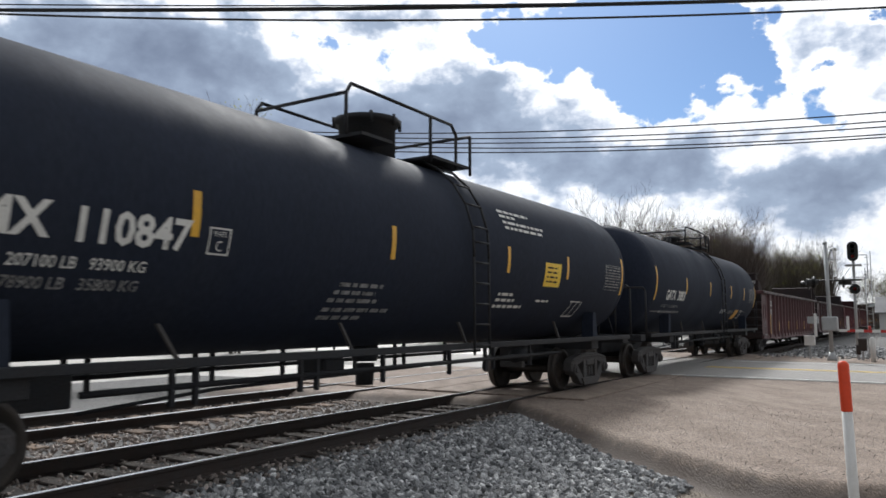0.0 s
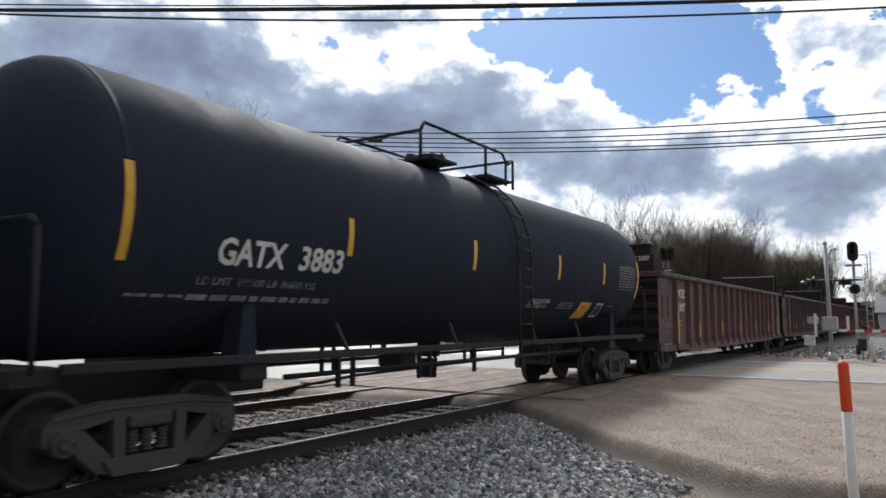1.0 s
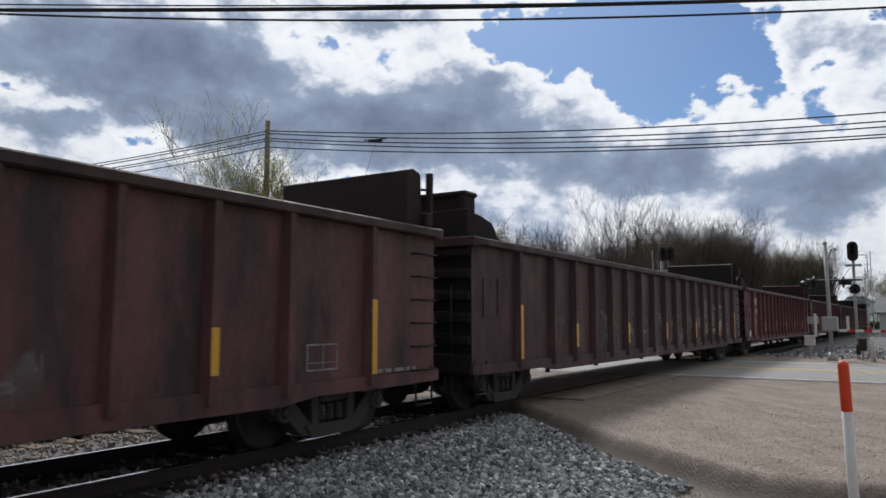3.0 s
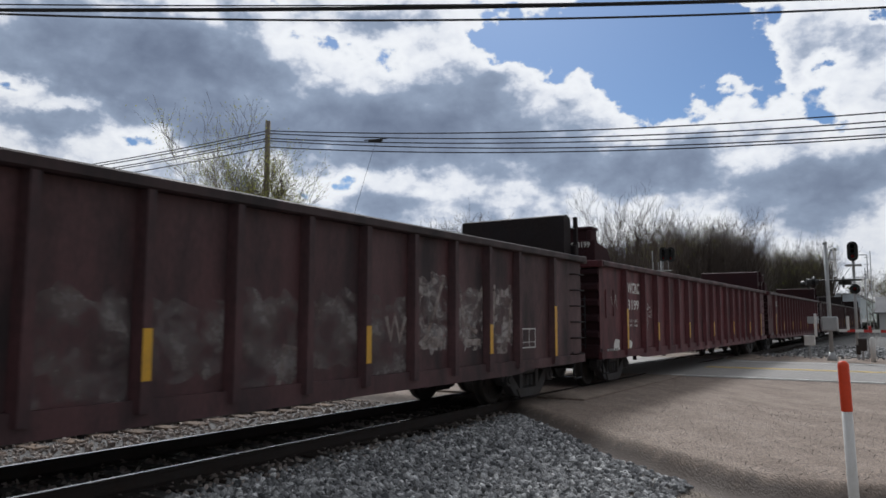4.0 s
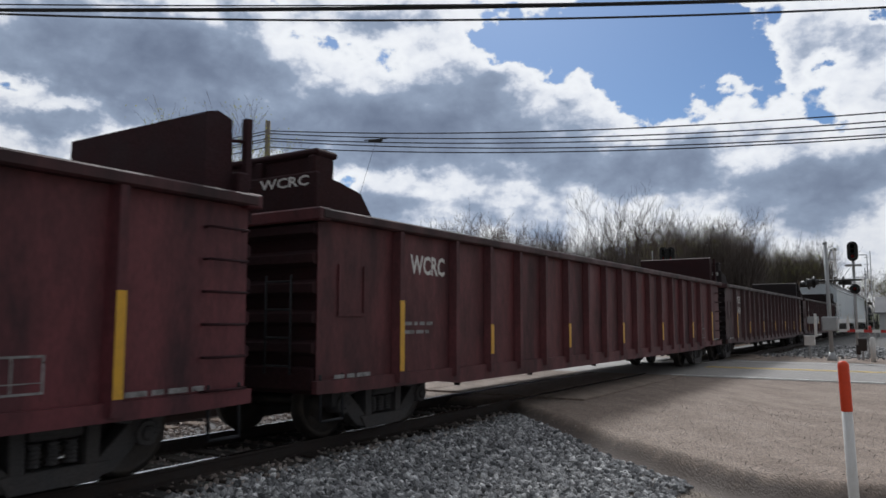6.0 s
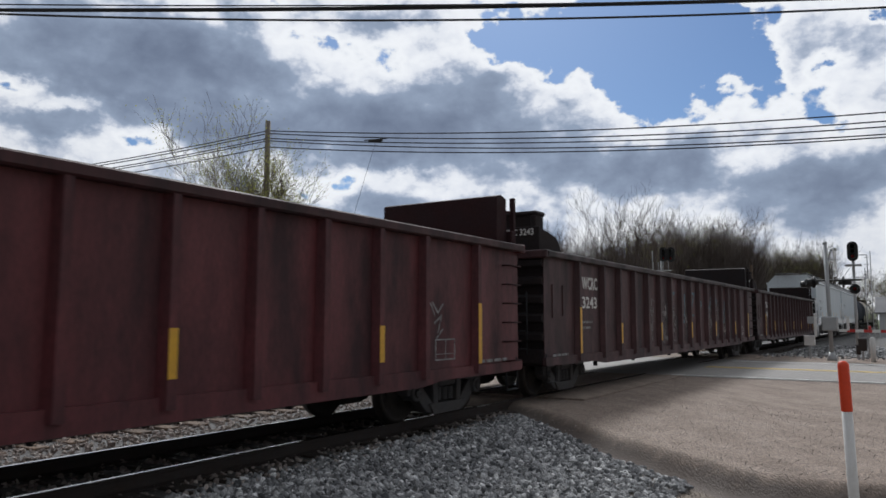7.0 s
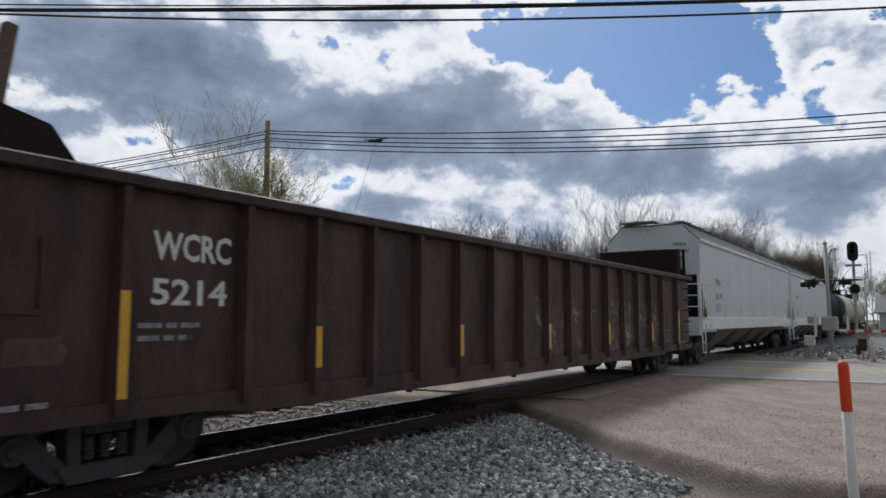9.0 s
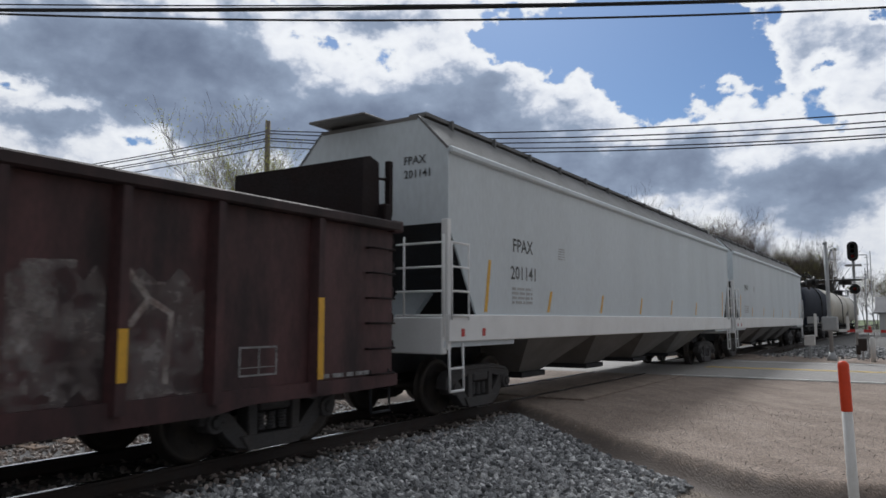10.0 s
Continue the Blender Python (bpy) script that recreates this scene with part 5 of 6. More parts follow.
def build_train():
    tints = [(0.92, 0.92, 0.97), (0.62, 0.66, 0.74), (0.95, 0.53, 0.68), (0.84, 0.47, 0.56), (0.60, 0.63, 0.69), (0.50, 0.47, 0.51)]
    c1, w = tank_car(16.1, "black tank car with white stencils and yellow reflective stripes", M["tank"], 0, 8.03, (0.9, 14.9))
    CARS.append((c1, -35.3, w))
    before = set(c1.children)
    dress_tank_one(c1)
    for o in set(c1.children) - before:
        o.matrix_basis = pose(0.16, 0, 0) @ o.matrix_basis
    c2, w = tank_car(14.6, "black tank car with white lettering and an orange placard", M["tank"], 1, 7.27, (0.66, 13.95), 0.40, 1.5)
    CARS.append((c2, -16.47, w))
    dress_tank_two(c2)
    labels = ["faded oxide-red gondola car with white graffiti and raised end bulkheads", "dark grimy gondola car covered in old pale graffiti",
              "deep red gondola car with white lettering and a bare patch", "clean dark-red gondola car with yellow reflective stripes",
              "dark brown gondola car with blue sprayed letters", "grimy brown-black gondola car with large faded graffiti"]
    marks = [("WCRC", "3307", None), ("", "", None), ("WCRC", "3199", ("183600", "77400")), ("WCRC", "", None), ("WCRC", "3243", None), ("WCRC", "5214", None)]
    for i, t in enumerate(tints):
        g, w = gondola(t, labels[i])
        CARS.append((g, PITCH_CAR * i, w))
        if marks[i][0]:
            dress_gondola(g, marks[i][0], marks[i][1], marks[i][2], i)
        else:
            stencil_box(g, GON_L - 2.85, 1.04, 0.55, 0.34, "white")
        if i == 0:
            # outlined letters, sprayed over the bays behind the middle
            spray_lines(g, [((10.88, 0.74), (11.07, 1.11), (10.97, 1.3), (11.0, 1.53), (11.28, 1.53), (11.38, 1.84), (11.60, 1.93)), ((10.88, 0.74), (11.4, 0.74), (11.59, 0.80), (11.42, 0.95), (11.57, 1.09)),
                            ((11.91, 1.96), (11.91, 1.55)), ((12.41, 1.98), (12.1, 1.94), (12.03, 1.76), (12.16, 1.73), (12.04, 1.32)), ((12.37, 1.95), (12.36, 1.69), (12.66, 1.69)),
                            ((11.87, 0.9), (12.13, 0.84), (12.36, 0.76), (12.52, 0.86)), ((12.27, 1.11), (12.43, 1.0), (12.48, 0.76), (12.66, 0.75)), ((13.0, 1.89), (12.99, 1.25)),
                            ((13.23, 1.9), (13.19, 1.61), (13.52, 1.55), (13.53, 1.23)), ((13.57, 2.0), (13.66, 2.27), (13.77, 1.97), (13.62, 1.73)), ((13.29, 1.15), (13.2, 0.81), (13.73, 0.83), (13.63, 0.93)),
                            ((14.08, 1.68), (14.3, 1.71)), ((14.3, 1.24), (14.7, 0.83))], M["graffiti_line"], 0.040)
            bars([(9.85 + 0.04 * (k % 2), 1.76 - 0.11 * k, 0.55 - 0.06 * k, 0.06) for k in range(5)], M["graffiti"], g, -GON_W - 0.003, "graffiti")
            wash(g, [8, 9], 1.05, 1.5, M["graffiti_wash"], 31, 0.5)
            wash(g, [11, 12], 0.75, 1.45, M["graffiti_wash"], 32, 0.5)
            spray_lines(g, [((0.55, 1.34), (0.68, 1.46), (0.72, 1.30), (0.86, 1.48), (0.95, 1.32), (1.10, 1.46), (1.2, 1.34)), ((0.6, 1.2), (0.95, 1.24))], M["faded"], 0.03)
        if i == 1:
            wash(g, [12, 13, 14], 1.05, 2.25, M["graffiti_pale"], 5)
            wash(g, [12, 13, 14], 0.95, 1.55, M["graffiti_pale"], 6, 0.7)
            wash(g, [7, 8, 9, 10, 11], 0.8, 2.0, M["graffiti_wash"], 7)
            wash(g, [1, 2, 3, 4, 5, 6], 0.9, 1.9, M["graffiti_wash"], 8, 0.8)
            spray_lines(g, [((14.45, 1.60), (14.55, 1.30), (14.65, 1.62), (14.76, 1.28), (14.9, 1.60)), ((12.45, 0.8), (12.55, 1.25), (12.8, 1.2), (12.82, 0.75)),
                            ((15.35, 1.2), (15.6, 1.6), (15.9, 2.2)), ((16.35, 2.1), (16.5, 1.5), (16.9, 1.35)), ((17.5, 2.15), (17.45, 1.3), (18.0, 1.2), (18.1, 1.9))], M["graffiti"], 0.07)
            paint_chips(g, [(15.55, 1.22, 0.36, 0.09), (16.75, 1.2, 0.3, 0.06), (17.75, 1.06, 0.22, 0.09)], M["graffiti"])
        if i == 2:
            paint_chips(g, [(1.12, 0.95, 0.22, 0.16), (2.05, 0.95, 0.22, 0.10)], M["line_white"])
            spray_lines(g, [((3.22, 1.84), (3.28, 1.70), (3.30, 1.92)), ((3.27, 1.79), (3.42, 1.80)), ((3.42, 1.68), (3.43, 1.94)), ((3.46, 1.82), (3.62, 1.84)), ((3.58, 1.68), (3.56, 2.00), (3.75, 1.76)),
                            ((3.70, 1.86), (3.84, 1.90)), ((3.80, 1.74), (3.90, 1.80), (3.82, 1.68), (3.92, 1.68)), ((3.22, 1.60), (3.34, 1.645), (3.60, 1.655), (3.90, 1.62)),
                            ((3.55, 1.64), (3.56, 1.25)), ((3.22, 1.44), (3.22, 1.36)), ((3.22, 1.42), (3.27, 1.43)), ((3.34, 1.44), (3.34, 1.36), (3.38, 1.42))], M["white"], 0.016)
            spray_lines(g, [((0.8, 2.1), (0.95, 1.8), (1.1, 2.15), (1.2, 1.85))], M["white"], 0.016)
        if i == 3:
            spray_lines(g, [((18.35, 1.72), (18.5, 1.80), (18.62, 1.62)), ((18.55, 1.82), (18.7, 1.66), (18.85, 1.80)), ((18.6, 1.5), (18.8, 1.62), (18.7, 1.36)), ((18.66, 1.28), (18.84, 1.42))], M["faded"], 0.03)
        if i == 4:
            spray_lines(g, [((8.73, 1.46), (8.74, 2.3), (9.22, 2.34)), ((8.72, 1.92), (9.02, 1.93)), ((9.75, 2.39), (9.73, 1.5), (10.22, 1.51), (10.29, 2.34)), ((10.91, 2.38), (11.48, 2.39), (10.98, 1.71), (11.4, 1.69)),
                            ((11.97, 2.42), (12.41, 2.06), (11.97, 1.76)), ((13.24, 2.2), (13.43, 1.86), (13.75, 2.31)), ((13.43, 1.86), (13.34, 1.29)), ((14.26, 2.29), (14.6, 2.23), (14.29, 1.72), (14.25, 1.31)),
                            ((15.28, 2.22), (15.24, 1.50), (15.80, 1.48), (15.86, 2.22)), ((16.28, 2.14), (16.72, 2.16)), ((16.36, 2.14), (16.38, 1.50)), ((17.36, 2.14), (17.66, 2.14))], M["graffiti_blue"], 0.085)
            wash(g, [4, 5, 6, 7], 0.8, 2.0, M["graffiti_wash"], 18, 0.8)
            wash(g, [10, 11, 12], 0.9, 2.1, M["graffiti_wash"], 19)
            paint_chips(g, [(15.9, 1.15, 0.3, 0.05), (17.5, 1.0, 0.1, 0.03), (17.45, 0.88, 0.12, 0.035)], M["graffiti"])
            graffiti(g, [(6.6 + 1.046 * k, 7.3 + 1.046 * k, 0.9, 2.1) for k in range(3)], M["faded"], 13, 0.025)
            graffiti(g, [(GON_L - 1.5, GON_L - 0.75, 1.9, 2.2)], M["faded"], 12, 0.02, False)
        if i == 5:
            wash(g, [11, 12, 13, 14], 0.75, 2.05, M["graffiti_wash"], 14)
            wash(g, [7, 8, 9, 10], 0.85, 1.9, M["graffiti_wash"], 15, 0.8)
            wash(g, [11, 12, 13], 0.85, 1.6, M["graffiti_pale"], 16, 0.35)
            # block letters with an outline and pale bars
            spray_lines(g, [((14.09, 1.92), (14.57, 1.96), (14.63, 1.46), (14.17, 1.42)), ((14.13, 1.90), (14.07, 0.86)), ((14.39, 1.84), (14.41, 1.50)), ((14.22, 1.10), (14.61, 1.14), (14.57, 0.82)),
                            ((15.19, 2.02), (15.13, 1.02)), ((15.29, 1.98), (15.33, 1.52), (15.69, 1.50), (15.67, 2.0)), ((15.21, 1.36), (15.73, 1.34)), ((15.37, 1.10), (15.69, 1.02), (15.72, 0.82)),
                            ((16.29, 1.98), (16.75, 2.02), (16.73, 1.30)), ((16.43, 1.90), (16.47, 1.40)), ((16.59, 1.88), (16.57, 1.46)), ((16.23, 1.22), (16.72, 1.20), (16.67, 0.80), (16.27, 0.84))], M["graffiti_wash"], 0.12)
            spray_lines(g, [((17.22, 2.1), (17.52, 1.75), (17.32, 1.5)), ((17.52, 1.75), (17.77, 1.62), (17.72, 0.95)), ((14.77, 2.3), (14.89, 2.12)), ((15.73, 2.30), (15.67, 1.0))], M["graffiti"], 0.07)
            spray_lines(g, [((15.13, 2.5), (15.12, 0.75)), ((6.43, 2.5), (6.42, 1.7)), ((9.62, 2.6), (9.61, 2.1))], M["faded"], 0.05)
            paint_chips(g, [(0.9, 1.3, 0.3, 0.14)], M["oxide"])
            part("loose_stake", box(-0.05, 0.05, -0.05, 0.05, 0, 1.25), M["tie"], g, "weathered wooden stake", at=pose(0.56, -GON_W + 0.27, GON_TOP - 0.1, 0, 7, 0))
    for i in range(2):
        h, w = hopper_car("pale grey covered hopper car with white side sill")
        CARS.append((h, 134.63 + 20.75 * i, w))
        lettering("FPAX", 0.24, M["dark_text"], h, 2.15, -1.584, 2.76, 0.80, 0.004)
        if i == 0:
            lettering("201141", 0.24, M["dark_text"], h, 2.05, -1.584, 2.27, 1.0, 0.004)
            lettering("FPAX", 0.13, M["dark_text"], h, -0.003, -0.75, 4.02, 0.42, 0.002, turn=-90)
            lettering("201141", 0.13, M["dark_text"], h, -0.003, -0.75, 3.80, 0.50, 0.002, turn=-90)
        bars([(2.1, 2.08 - 0.08 * k, 0.8, 0.045) for k in range(4)] + [(4.1, 2.75 + 0.05 * k, 0.3, 0.02) for k in range(5)], M["galv"], h, -1.584)
    for k, (c, paint) in enumerate(((177.5, M["tank"]), (195.2, M["cream"]), (212.9, M["cream"]))):
        t, w = tank_car(15.1, "black tank car at the end of the rake" if k == 0 else "cream tank car at the end of the rake", paint, 0)
        CARS.append((t, c, w))


build_train()


# ---------------------------------------------------------------- beside the crossing
def marker_post():
    t = tagged(new("marker_post"), "white plastic marker post with an orange top", "marker post")
    t.matrix_basis = pose(6.21, 0.435, -0.47, -1.5, -1.0, 0)
    bm = bmesh.new()
    lathe(bm, [(0.036, 0.0), (0.036, 1.375)], (0, 0, 0), "z", 18)
    part("post", bm, M["white_plastic"], t)
    bm = bmesh.new()
    lathe(bm, [(0.0375, 1.365), (0.0385, 1.37), (0.0385, 1.69), (0.034, 1.715), (0.018, 1.728), (0.001, 1.73)], (0, 0, 0), "z", 18)
    part("sleeve", bm, M["orange"], t, "orange plastic sleeve")


marker_post()


def lamp_head(parent, x, y, z, face, name="flasher"):
    """Round black flashing-light head with hood; face: angle about z that the lens looks to."""
    bm = bmesh.new()
    lathe(bm, [(0.02, 0.0), (0.23, 0.0), (0.23, 0.02), (0.11, 0.03), (0.11, 0.16), (0.05, 0.18)], (0, 0, 0), "x", 24)
    lathe(bm, [(0.12, -0.28), (0.125, -0.28), (0.125, 0.0), (0.12, 0.0)], (0, 0, 0), "x", 20)
    h = part(name, bm, M["signal_black"], parent, "black round flashing-light head", at=pose(x, y, z, 0, 0, face))
    bm = bmesh.new()
    lathe(bm, [(0.105, -0.02), (0.06, -0.045), (0.005, -0.05)], (0, 0, 0), "x", 18)
    part("lens", bm, M["red"], h, "dark red lens")


def crossing_signal():
    t = tagged(new("crossing_signal"), "galvanised crossing signal mast with black flashers and lowered gate", "crossing signal")
    t.matrix_basis = pose(32.67, 2.9, -0.06)
    bm = bmesh.new()
    lathe(bm, [(0.18, 0.0), (0.18, 0.12), (0.10, 0.35)], (0, 0, 0), "z", 18)
    rod(bm, (0, 0, 0.3), (-0.02, 0.06, 4.62), 0.075, 0.07, seg=18)
    lathe(bm, [(0.09, 4.58), (0.09, 4.66), (0.02, 4.72)], (-0.02, 0.06, 0), "z", 14)
    part("mast", bm, M["galv"], t)
    bm = bmesh.new()
    rod(bm, (-0.05, 0.62, 3.16), (0.1, -1.15, 3.16), 0.035)
    rod(bm, (-0.25, 0.45, 3.12), (0.2, 0.4, 3.12), 0.03)
    part("cross_arm", bm, M["signal_black"], t)
    lamp_head(t, -0.12, 0.52, 3.10, -65)
    lamp_head(t, 0.35, 0.75, 3.05, -100)
    lamp_head(t, 0.40, -0.50, 3.10, 80)
    # crossbuck boards, edge on to the road's far side
    for r in (50, -50):
        bm = box(-0.012, 0.012, -0.11, 0.11, -0.60, 0.60, 0.004)
        part("crossbuck_board", bm, M["white_plastic"], t, at=pose(0.08, -0.25, 3.98, r, 0, 88))
    part("crossbuck_bracket", box(-0.05, 0.1, -0.3, 0.0, 3.94, 4.0), M["galv"], t)
    part("bell", lathe(bmesh.new(), [(0.02, 4.3), (0.13, 4.32), (0.13, 4.40), (0.02, 4.46)], (0.0, -0.22, 0), "z", 16), M["galv"], t)
    bm = box(-0.22, 0.22, -0.26, 0.30, 1.18, 1.74, 0.04)
    part("gate_mechanism", bm, M["galv"], t, "grey gate mechanism housing")
    part("junction_box", box(-0.18, 0.12, 0.42, 0.80, 1.46, 1.74, 0.02), M["galv"], t)
    for y, z0, z1 in ((0.50, 0.95, 1.85), (-0.62, 1.20, 1.75)):
        part("counterweight_arm", box(-0.33, -0.27, y - 0.05, y + 0.05, z0, z1, 0.01), M["white_plastic"], t)
    n = 20
    for i in range(n):
        y0, y1 = -0.30 - i * 0.28, -0.30 - (i + 1) * 0.28
        z = 1.20 - 0.004 * i
        part("gate_arm_section", box(-0.32, -0.27, y1, y0, z - 0.055, z + 0.055), M["red"] if i % 2 else M["white_plastic"], t, "red gate stripe" if i % 2 else "white gate stripe")
    for i in (2, 6, 10):
        part("gate_lamp", lathe(bmesh.new(), [(0.01, 1.25), (0.05, 1.26), (0.05, 1.36), (0.01, 1.38)], (-0.29, -0.5 - i * 0.42, 0), "z", 12), M["red"], t)


crossing_signal()


def target_signal(x, y, base, h, heads, ladder, label):
    t = tagged(new("railway_signal"), label, "railway signal")
    t.matrix_basis = pose(x, y, base)
    bm = bmesh.new()
    rod(bm, (0, 0, 0.1), (0, 0, h), 0.06, seg=14)
    block(bm, -0.2, 0.2, -0.2, 0.2, 0, 0.14, 0.02)
    part("mast", bm, M["galv"], t)
    for dy, z, rx, rz in heads:
        bm = bmesh.new()
        n = 28
        front = []
        for k, off in ((1.0, -0.10), (1.0, -0.06), (0.5, 0.12)):
            ring = []
            for i in range(n):
                a = 2 * math.pi * i / n
                cy, cz = math.cos(a) * rx, math.sin(a) * rx
                cz += math.copysign(rz - rx, math.sin(a)) if abs(math.sin(a)) > 1e-6 else 0
                ring.append(bm.verts.new((off, dy + cy * k, z + cz * k)))
            front.append(ring)
        for p, q in zip(front, front[1:]):
            for i in range(n):
                bm.faces.new((p[i], p[(i + 1) % n], q[(i + 1) % n], q[i]))
        bm.faces.new(front[0])
        bm.faces.new(front[-1])
        bmesh.ops.recalc_face_normals(bm, faces=bm.faces)
        hd = part("signal_head", bm, M["signal_black"], t, "black oval target head")
        for dz in ((-0.22, 0.0, 0.22) if rz > rx else (0.0,)):
            bm = bmesh.new()
            lathe(bm, [(0.085, -0.10), (0.095, -0.32), (0.10, -0.32), (0.10, -0.10)], (0, dy, z + dz), "x", 16)
            part("hood", bm, M["signal_black"], hd)
        part("lens", lathe(bmesh.new(), [(0.07, -0.125), (0.04, -0.13), (0.004, -0.135)], (0, dy, z - (0.22 if rz > rx else 0)), "x", 14), M["red"], hd, "red lens")
    if ladder:
        bm = bmesh.new()
        for dy in (-0.40, -0.62):
            rod(bm, (0.3, dy, 0.1), (0.3, dy, h + 0.2 if dy < -0.5 else h - 0.5), 0.02, seg=6)
        for i in range(14):
            rod(bm, (0.3, -0.40, 0.4 + i * 0.3), (0.3, -0.62, 0.4 + i * 0.3), 0.012, seg=6)
        path_rod(bm, [(0, 0, h - 0.9), (0.3, -0.5, h - 0.9), (0.3, -0.5, h + 0.05), (0.1, -0.1, h + 0.05)], 0.02, 6)
        part("ladder", bm, M["galv"], t)
        part("platform", box(-0.25, 0.35, -0.3, 0.3, h - 0.42, h - 0.36), M["galv"], t)
    else:
        bm = bmesh.new()
        block(bm, -0.3, 0.3, -0.55, 0.45, h - 0.75, h - 0.70)
        for dy in (-0.5, -0.2, 0.1, 0.4):
            rod(bm, (-0.28, dy, h - 0.72), (-0.28, dy, h - 0.2), 0.02, seg=6)
        rod(bm, (-0.28, 0.45, h - 0.72), (-0.28, 0.45, h + 0.5), 0.03, seg=6)
        part("platform", bm, M["galv"], t)


target_signal(35.73, 2.2, -0.10, 4.35, [(0.0, 4.55, 0.21, 0.42), (-0.02, 2.95, 0.21, 0.21)], True, "tall galvanised railway signal with black target heads and ladder")
target_signal(44.9, 13.0, -0.15, 5.4, [(-0.18, 5.65, 0.24, 0.46), (-0.62, 5.62, 0.24, 0.46)], False, "galvanised railway signal with two black heads behind the tracks")


def cabinet(x, y, w, d, h, z, mat, label, name):
    t = tagged(new(name), label, "box")
    t.matrix_basis = pose(x, y, -0.12)
    part("post", box(-0.04, 0.04, -0.04, 0.04, 0, z + 0.05), M["galv"], t)
    part("housing", box(-d / 2, d / 2, -w / 2, w / 2, z, z + h, 0.02), mat, t)
    part("lid", box(-d / 2 - 0.02, d / 2 + 0.02, -w / 2 - 0.02, w / 2 + 0.02, z + h, z + h + 0.03), mat, t)


cabinet(34.1, 3.82, 0.40, 0.25, 0.38, 0.62, M["white_plastic"], "small white equipment box on a short post", "equipment_box")
cabinet(33.8, 1.9, 0.30, 0.3, 0.45, 0.45, M["rail_side"], "rust-brown junction box on a short post", "junction_box")
cabinet(33.8, 2.05, 0.16, 0.2, 0.35, 0.30, M["rail_side"], "rust-brown junction box on a short post", "junction_box")
p = tagged(new("bollard"), "white painted steel bollard beside the signal", "bollard")
p.matrix_basis = pose(32.2, 1.48, -0.10)
part("tube", lathe(bmesh.new(), [(0.09, 0), (0.09, 0.95), (0.06, 1.0), (0.01, 1.02)], (0, 0, 0), "z", 16), M["white_plastic"], p)


# ---------------------------------------------------------------- poles and wires
def utility_pole(x, y, top, label="weathered wooden utility pole carrying cables"):
    t = tagged(new("utility_pole"), label, "utility pole")
    t.matrix_basis = pose(x, y, -0.3)
    bm = bmesh.new()
    rod(bm, (0, 0, 0), (0, 0, top + 0.3), 0.19, 0.14, seg=14)
    part("shaft", bm, M["pole"], t)
    bm = bmesh.new()
    for z in (0.5, 0.75, 1.1, 1.25, 1.6):
        block(bm, -0.20, 0.20, -0.03, 0.03, top + 0.3 - z - 0.02, top + 0.3 - z + 0.02)
    part("bracket", bm, M["galv"], t)


def cable(points, r, label):
    """A hanging cable through the points (a parabola through three)."""
    a, b, c = (Vector(q) for q in points)
    pts = []
    for i in range(33):
        u = i / 32 * 2 - 1
        pts.append(a * (u * (u - 1) / 2) + b * (1 - u * u) + c * (u * (u + 1) / 2))
    n, verts, faces = 6, [], []
    for i, q in enumerate(pts):
        d = (pts[min(i + 1, 32)] - pts[max(i - 1, 0)]).normalized()
        s = d.cross(Vector((0, 0, 1))).normalized()
        w = s.cross(d)
        for k in range(n):
            t = 2 * math.pi * k / n
            verts.append(tuple(q + s * r * math.cos(t) + w * r * math.sin(t)))
    for i in range(32):
        for k in range(n):
            faces.append((i * n + k, i * n + (k + 1) % n, (i + 1) * n + (k + 1) % n, (i + 1) * n + k))
    return tagged(raw("overhead_cable", verts, faces, M["wire"], smooth=True), label, "cable", "overhead cables")


POLE = (27.9, 29.2)
utility_pole(*POLE, 12.3)
utility_pole(42.0, -28.0, 13.0)
utility_pole(16.0, 80.0, 13.0)
for dz, sag, zr in ((0.50, 1.75, 11.9), (0.65, 1.95, 11.7), (0.92, 1.85, 11.3), (1.05, 2.0, 11.1), (1.40, 1.85, 10.9)):
    z0 = 12.27 - dz
    mid = ((POLE[0] + 42) / 2, (POLE[1] - 28) / 2, (z0 + zr) / 2 - sag)
    cable(((POLE[0], POLE[1], z0), mid, (42.0, -28.0, zr)), 0.030, "black overhead cable strung from pole to pole")
    z2 = 12.3 - dz
    cable(((POLE[0], POLE[1], z0), ((POLE[0] + 16) / 2, (POLE[1] + 80) / 2, (z0 + z2) / 2 - 1.4), (16.0, 80.0, z2)), 0.028, "black overhead cable strung from pole to pole")


for pts, r in ((((4.69, 19.45, 7.97), (12.54, 7.28, 7.63), (20.31, -4.94, 8.28)), 0.022),
         (((4.7, 19.46, 7.87), (12.52, 7.27, 7.91), (20.3, -4.95, 8.35)), 0.028),
         (((4.7, 19.46, 7.85), (12.52, 7.27, 7.87), (20.3, -4.95, 8.34)), 0.018),
         (((4.69, 19.45, 8.02), (12.52, 7.26, 7.94), (20.31, -4.94, 8.31)), 0.014)):
    cable(pts, r, "thick black overhead cable strung along the roadside")
utility_pole(4.69, 19.45, 10.6)
utility_pole(20.31, -4.94, 9.6)


splice = tagged(new("splice_case"), "black splice case on the overhead cable", "splice case")
splice.matrix_basis = pose(29.42, 23.0, 10.72, 0, 0, -76)
bm = rod(bmesh.new(), (-0.38, 0, 0), (0.38, 0, 0), 0.085, seg=12)
part("case", bm, M["wire"], splice)
part("clamp", box(-0.62, 0.66, -0.02, 0.02, 0.04, 0.08), M["wire"], splice)
cable(((29.42, 23.0, 10.6), (29.0, 24.2, 6.4), (28.6, 25.4, 2.2)), 0.008, "thin drop line hanging from the cable")


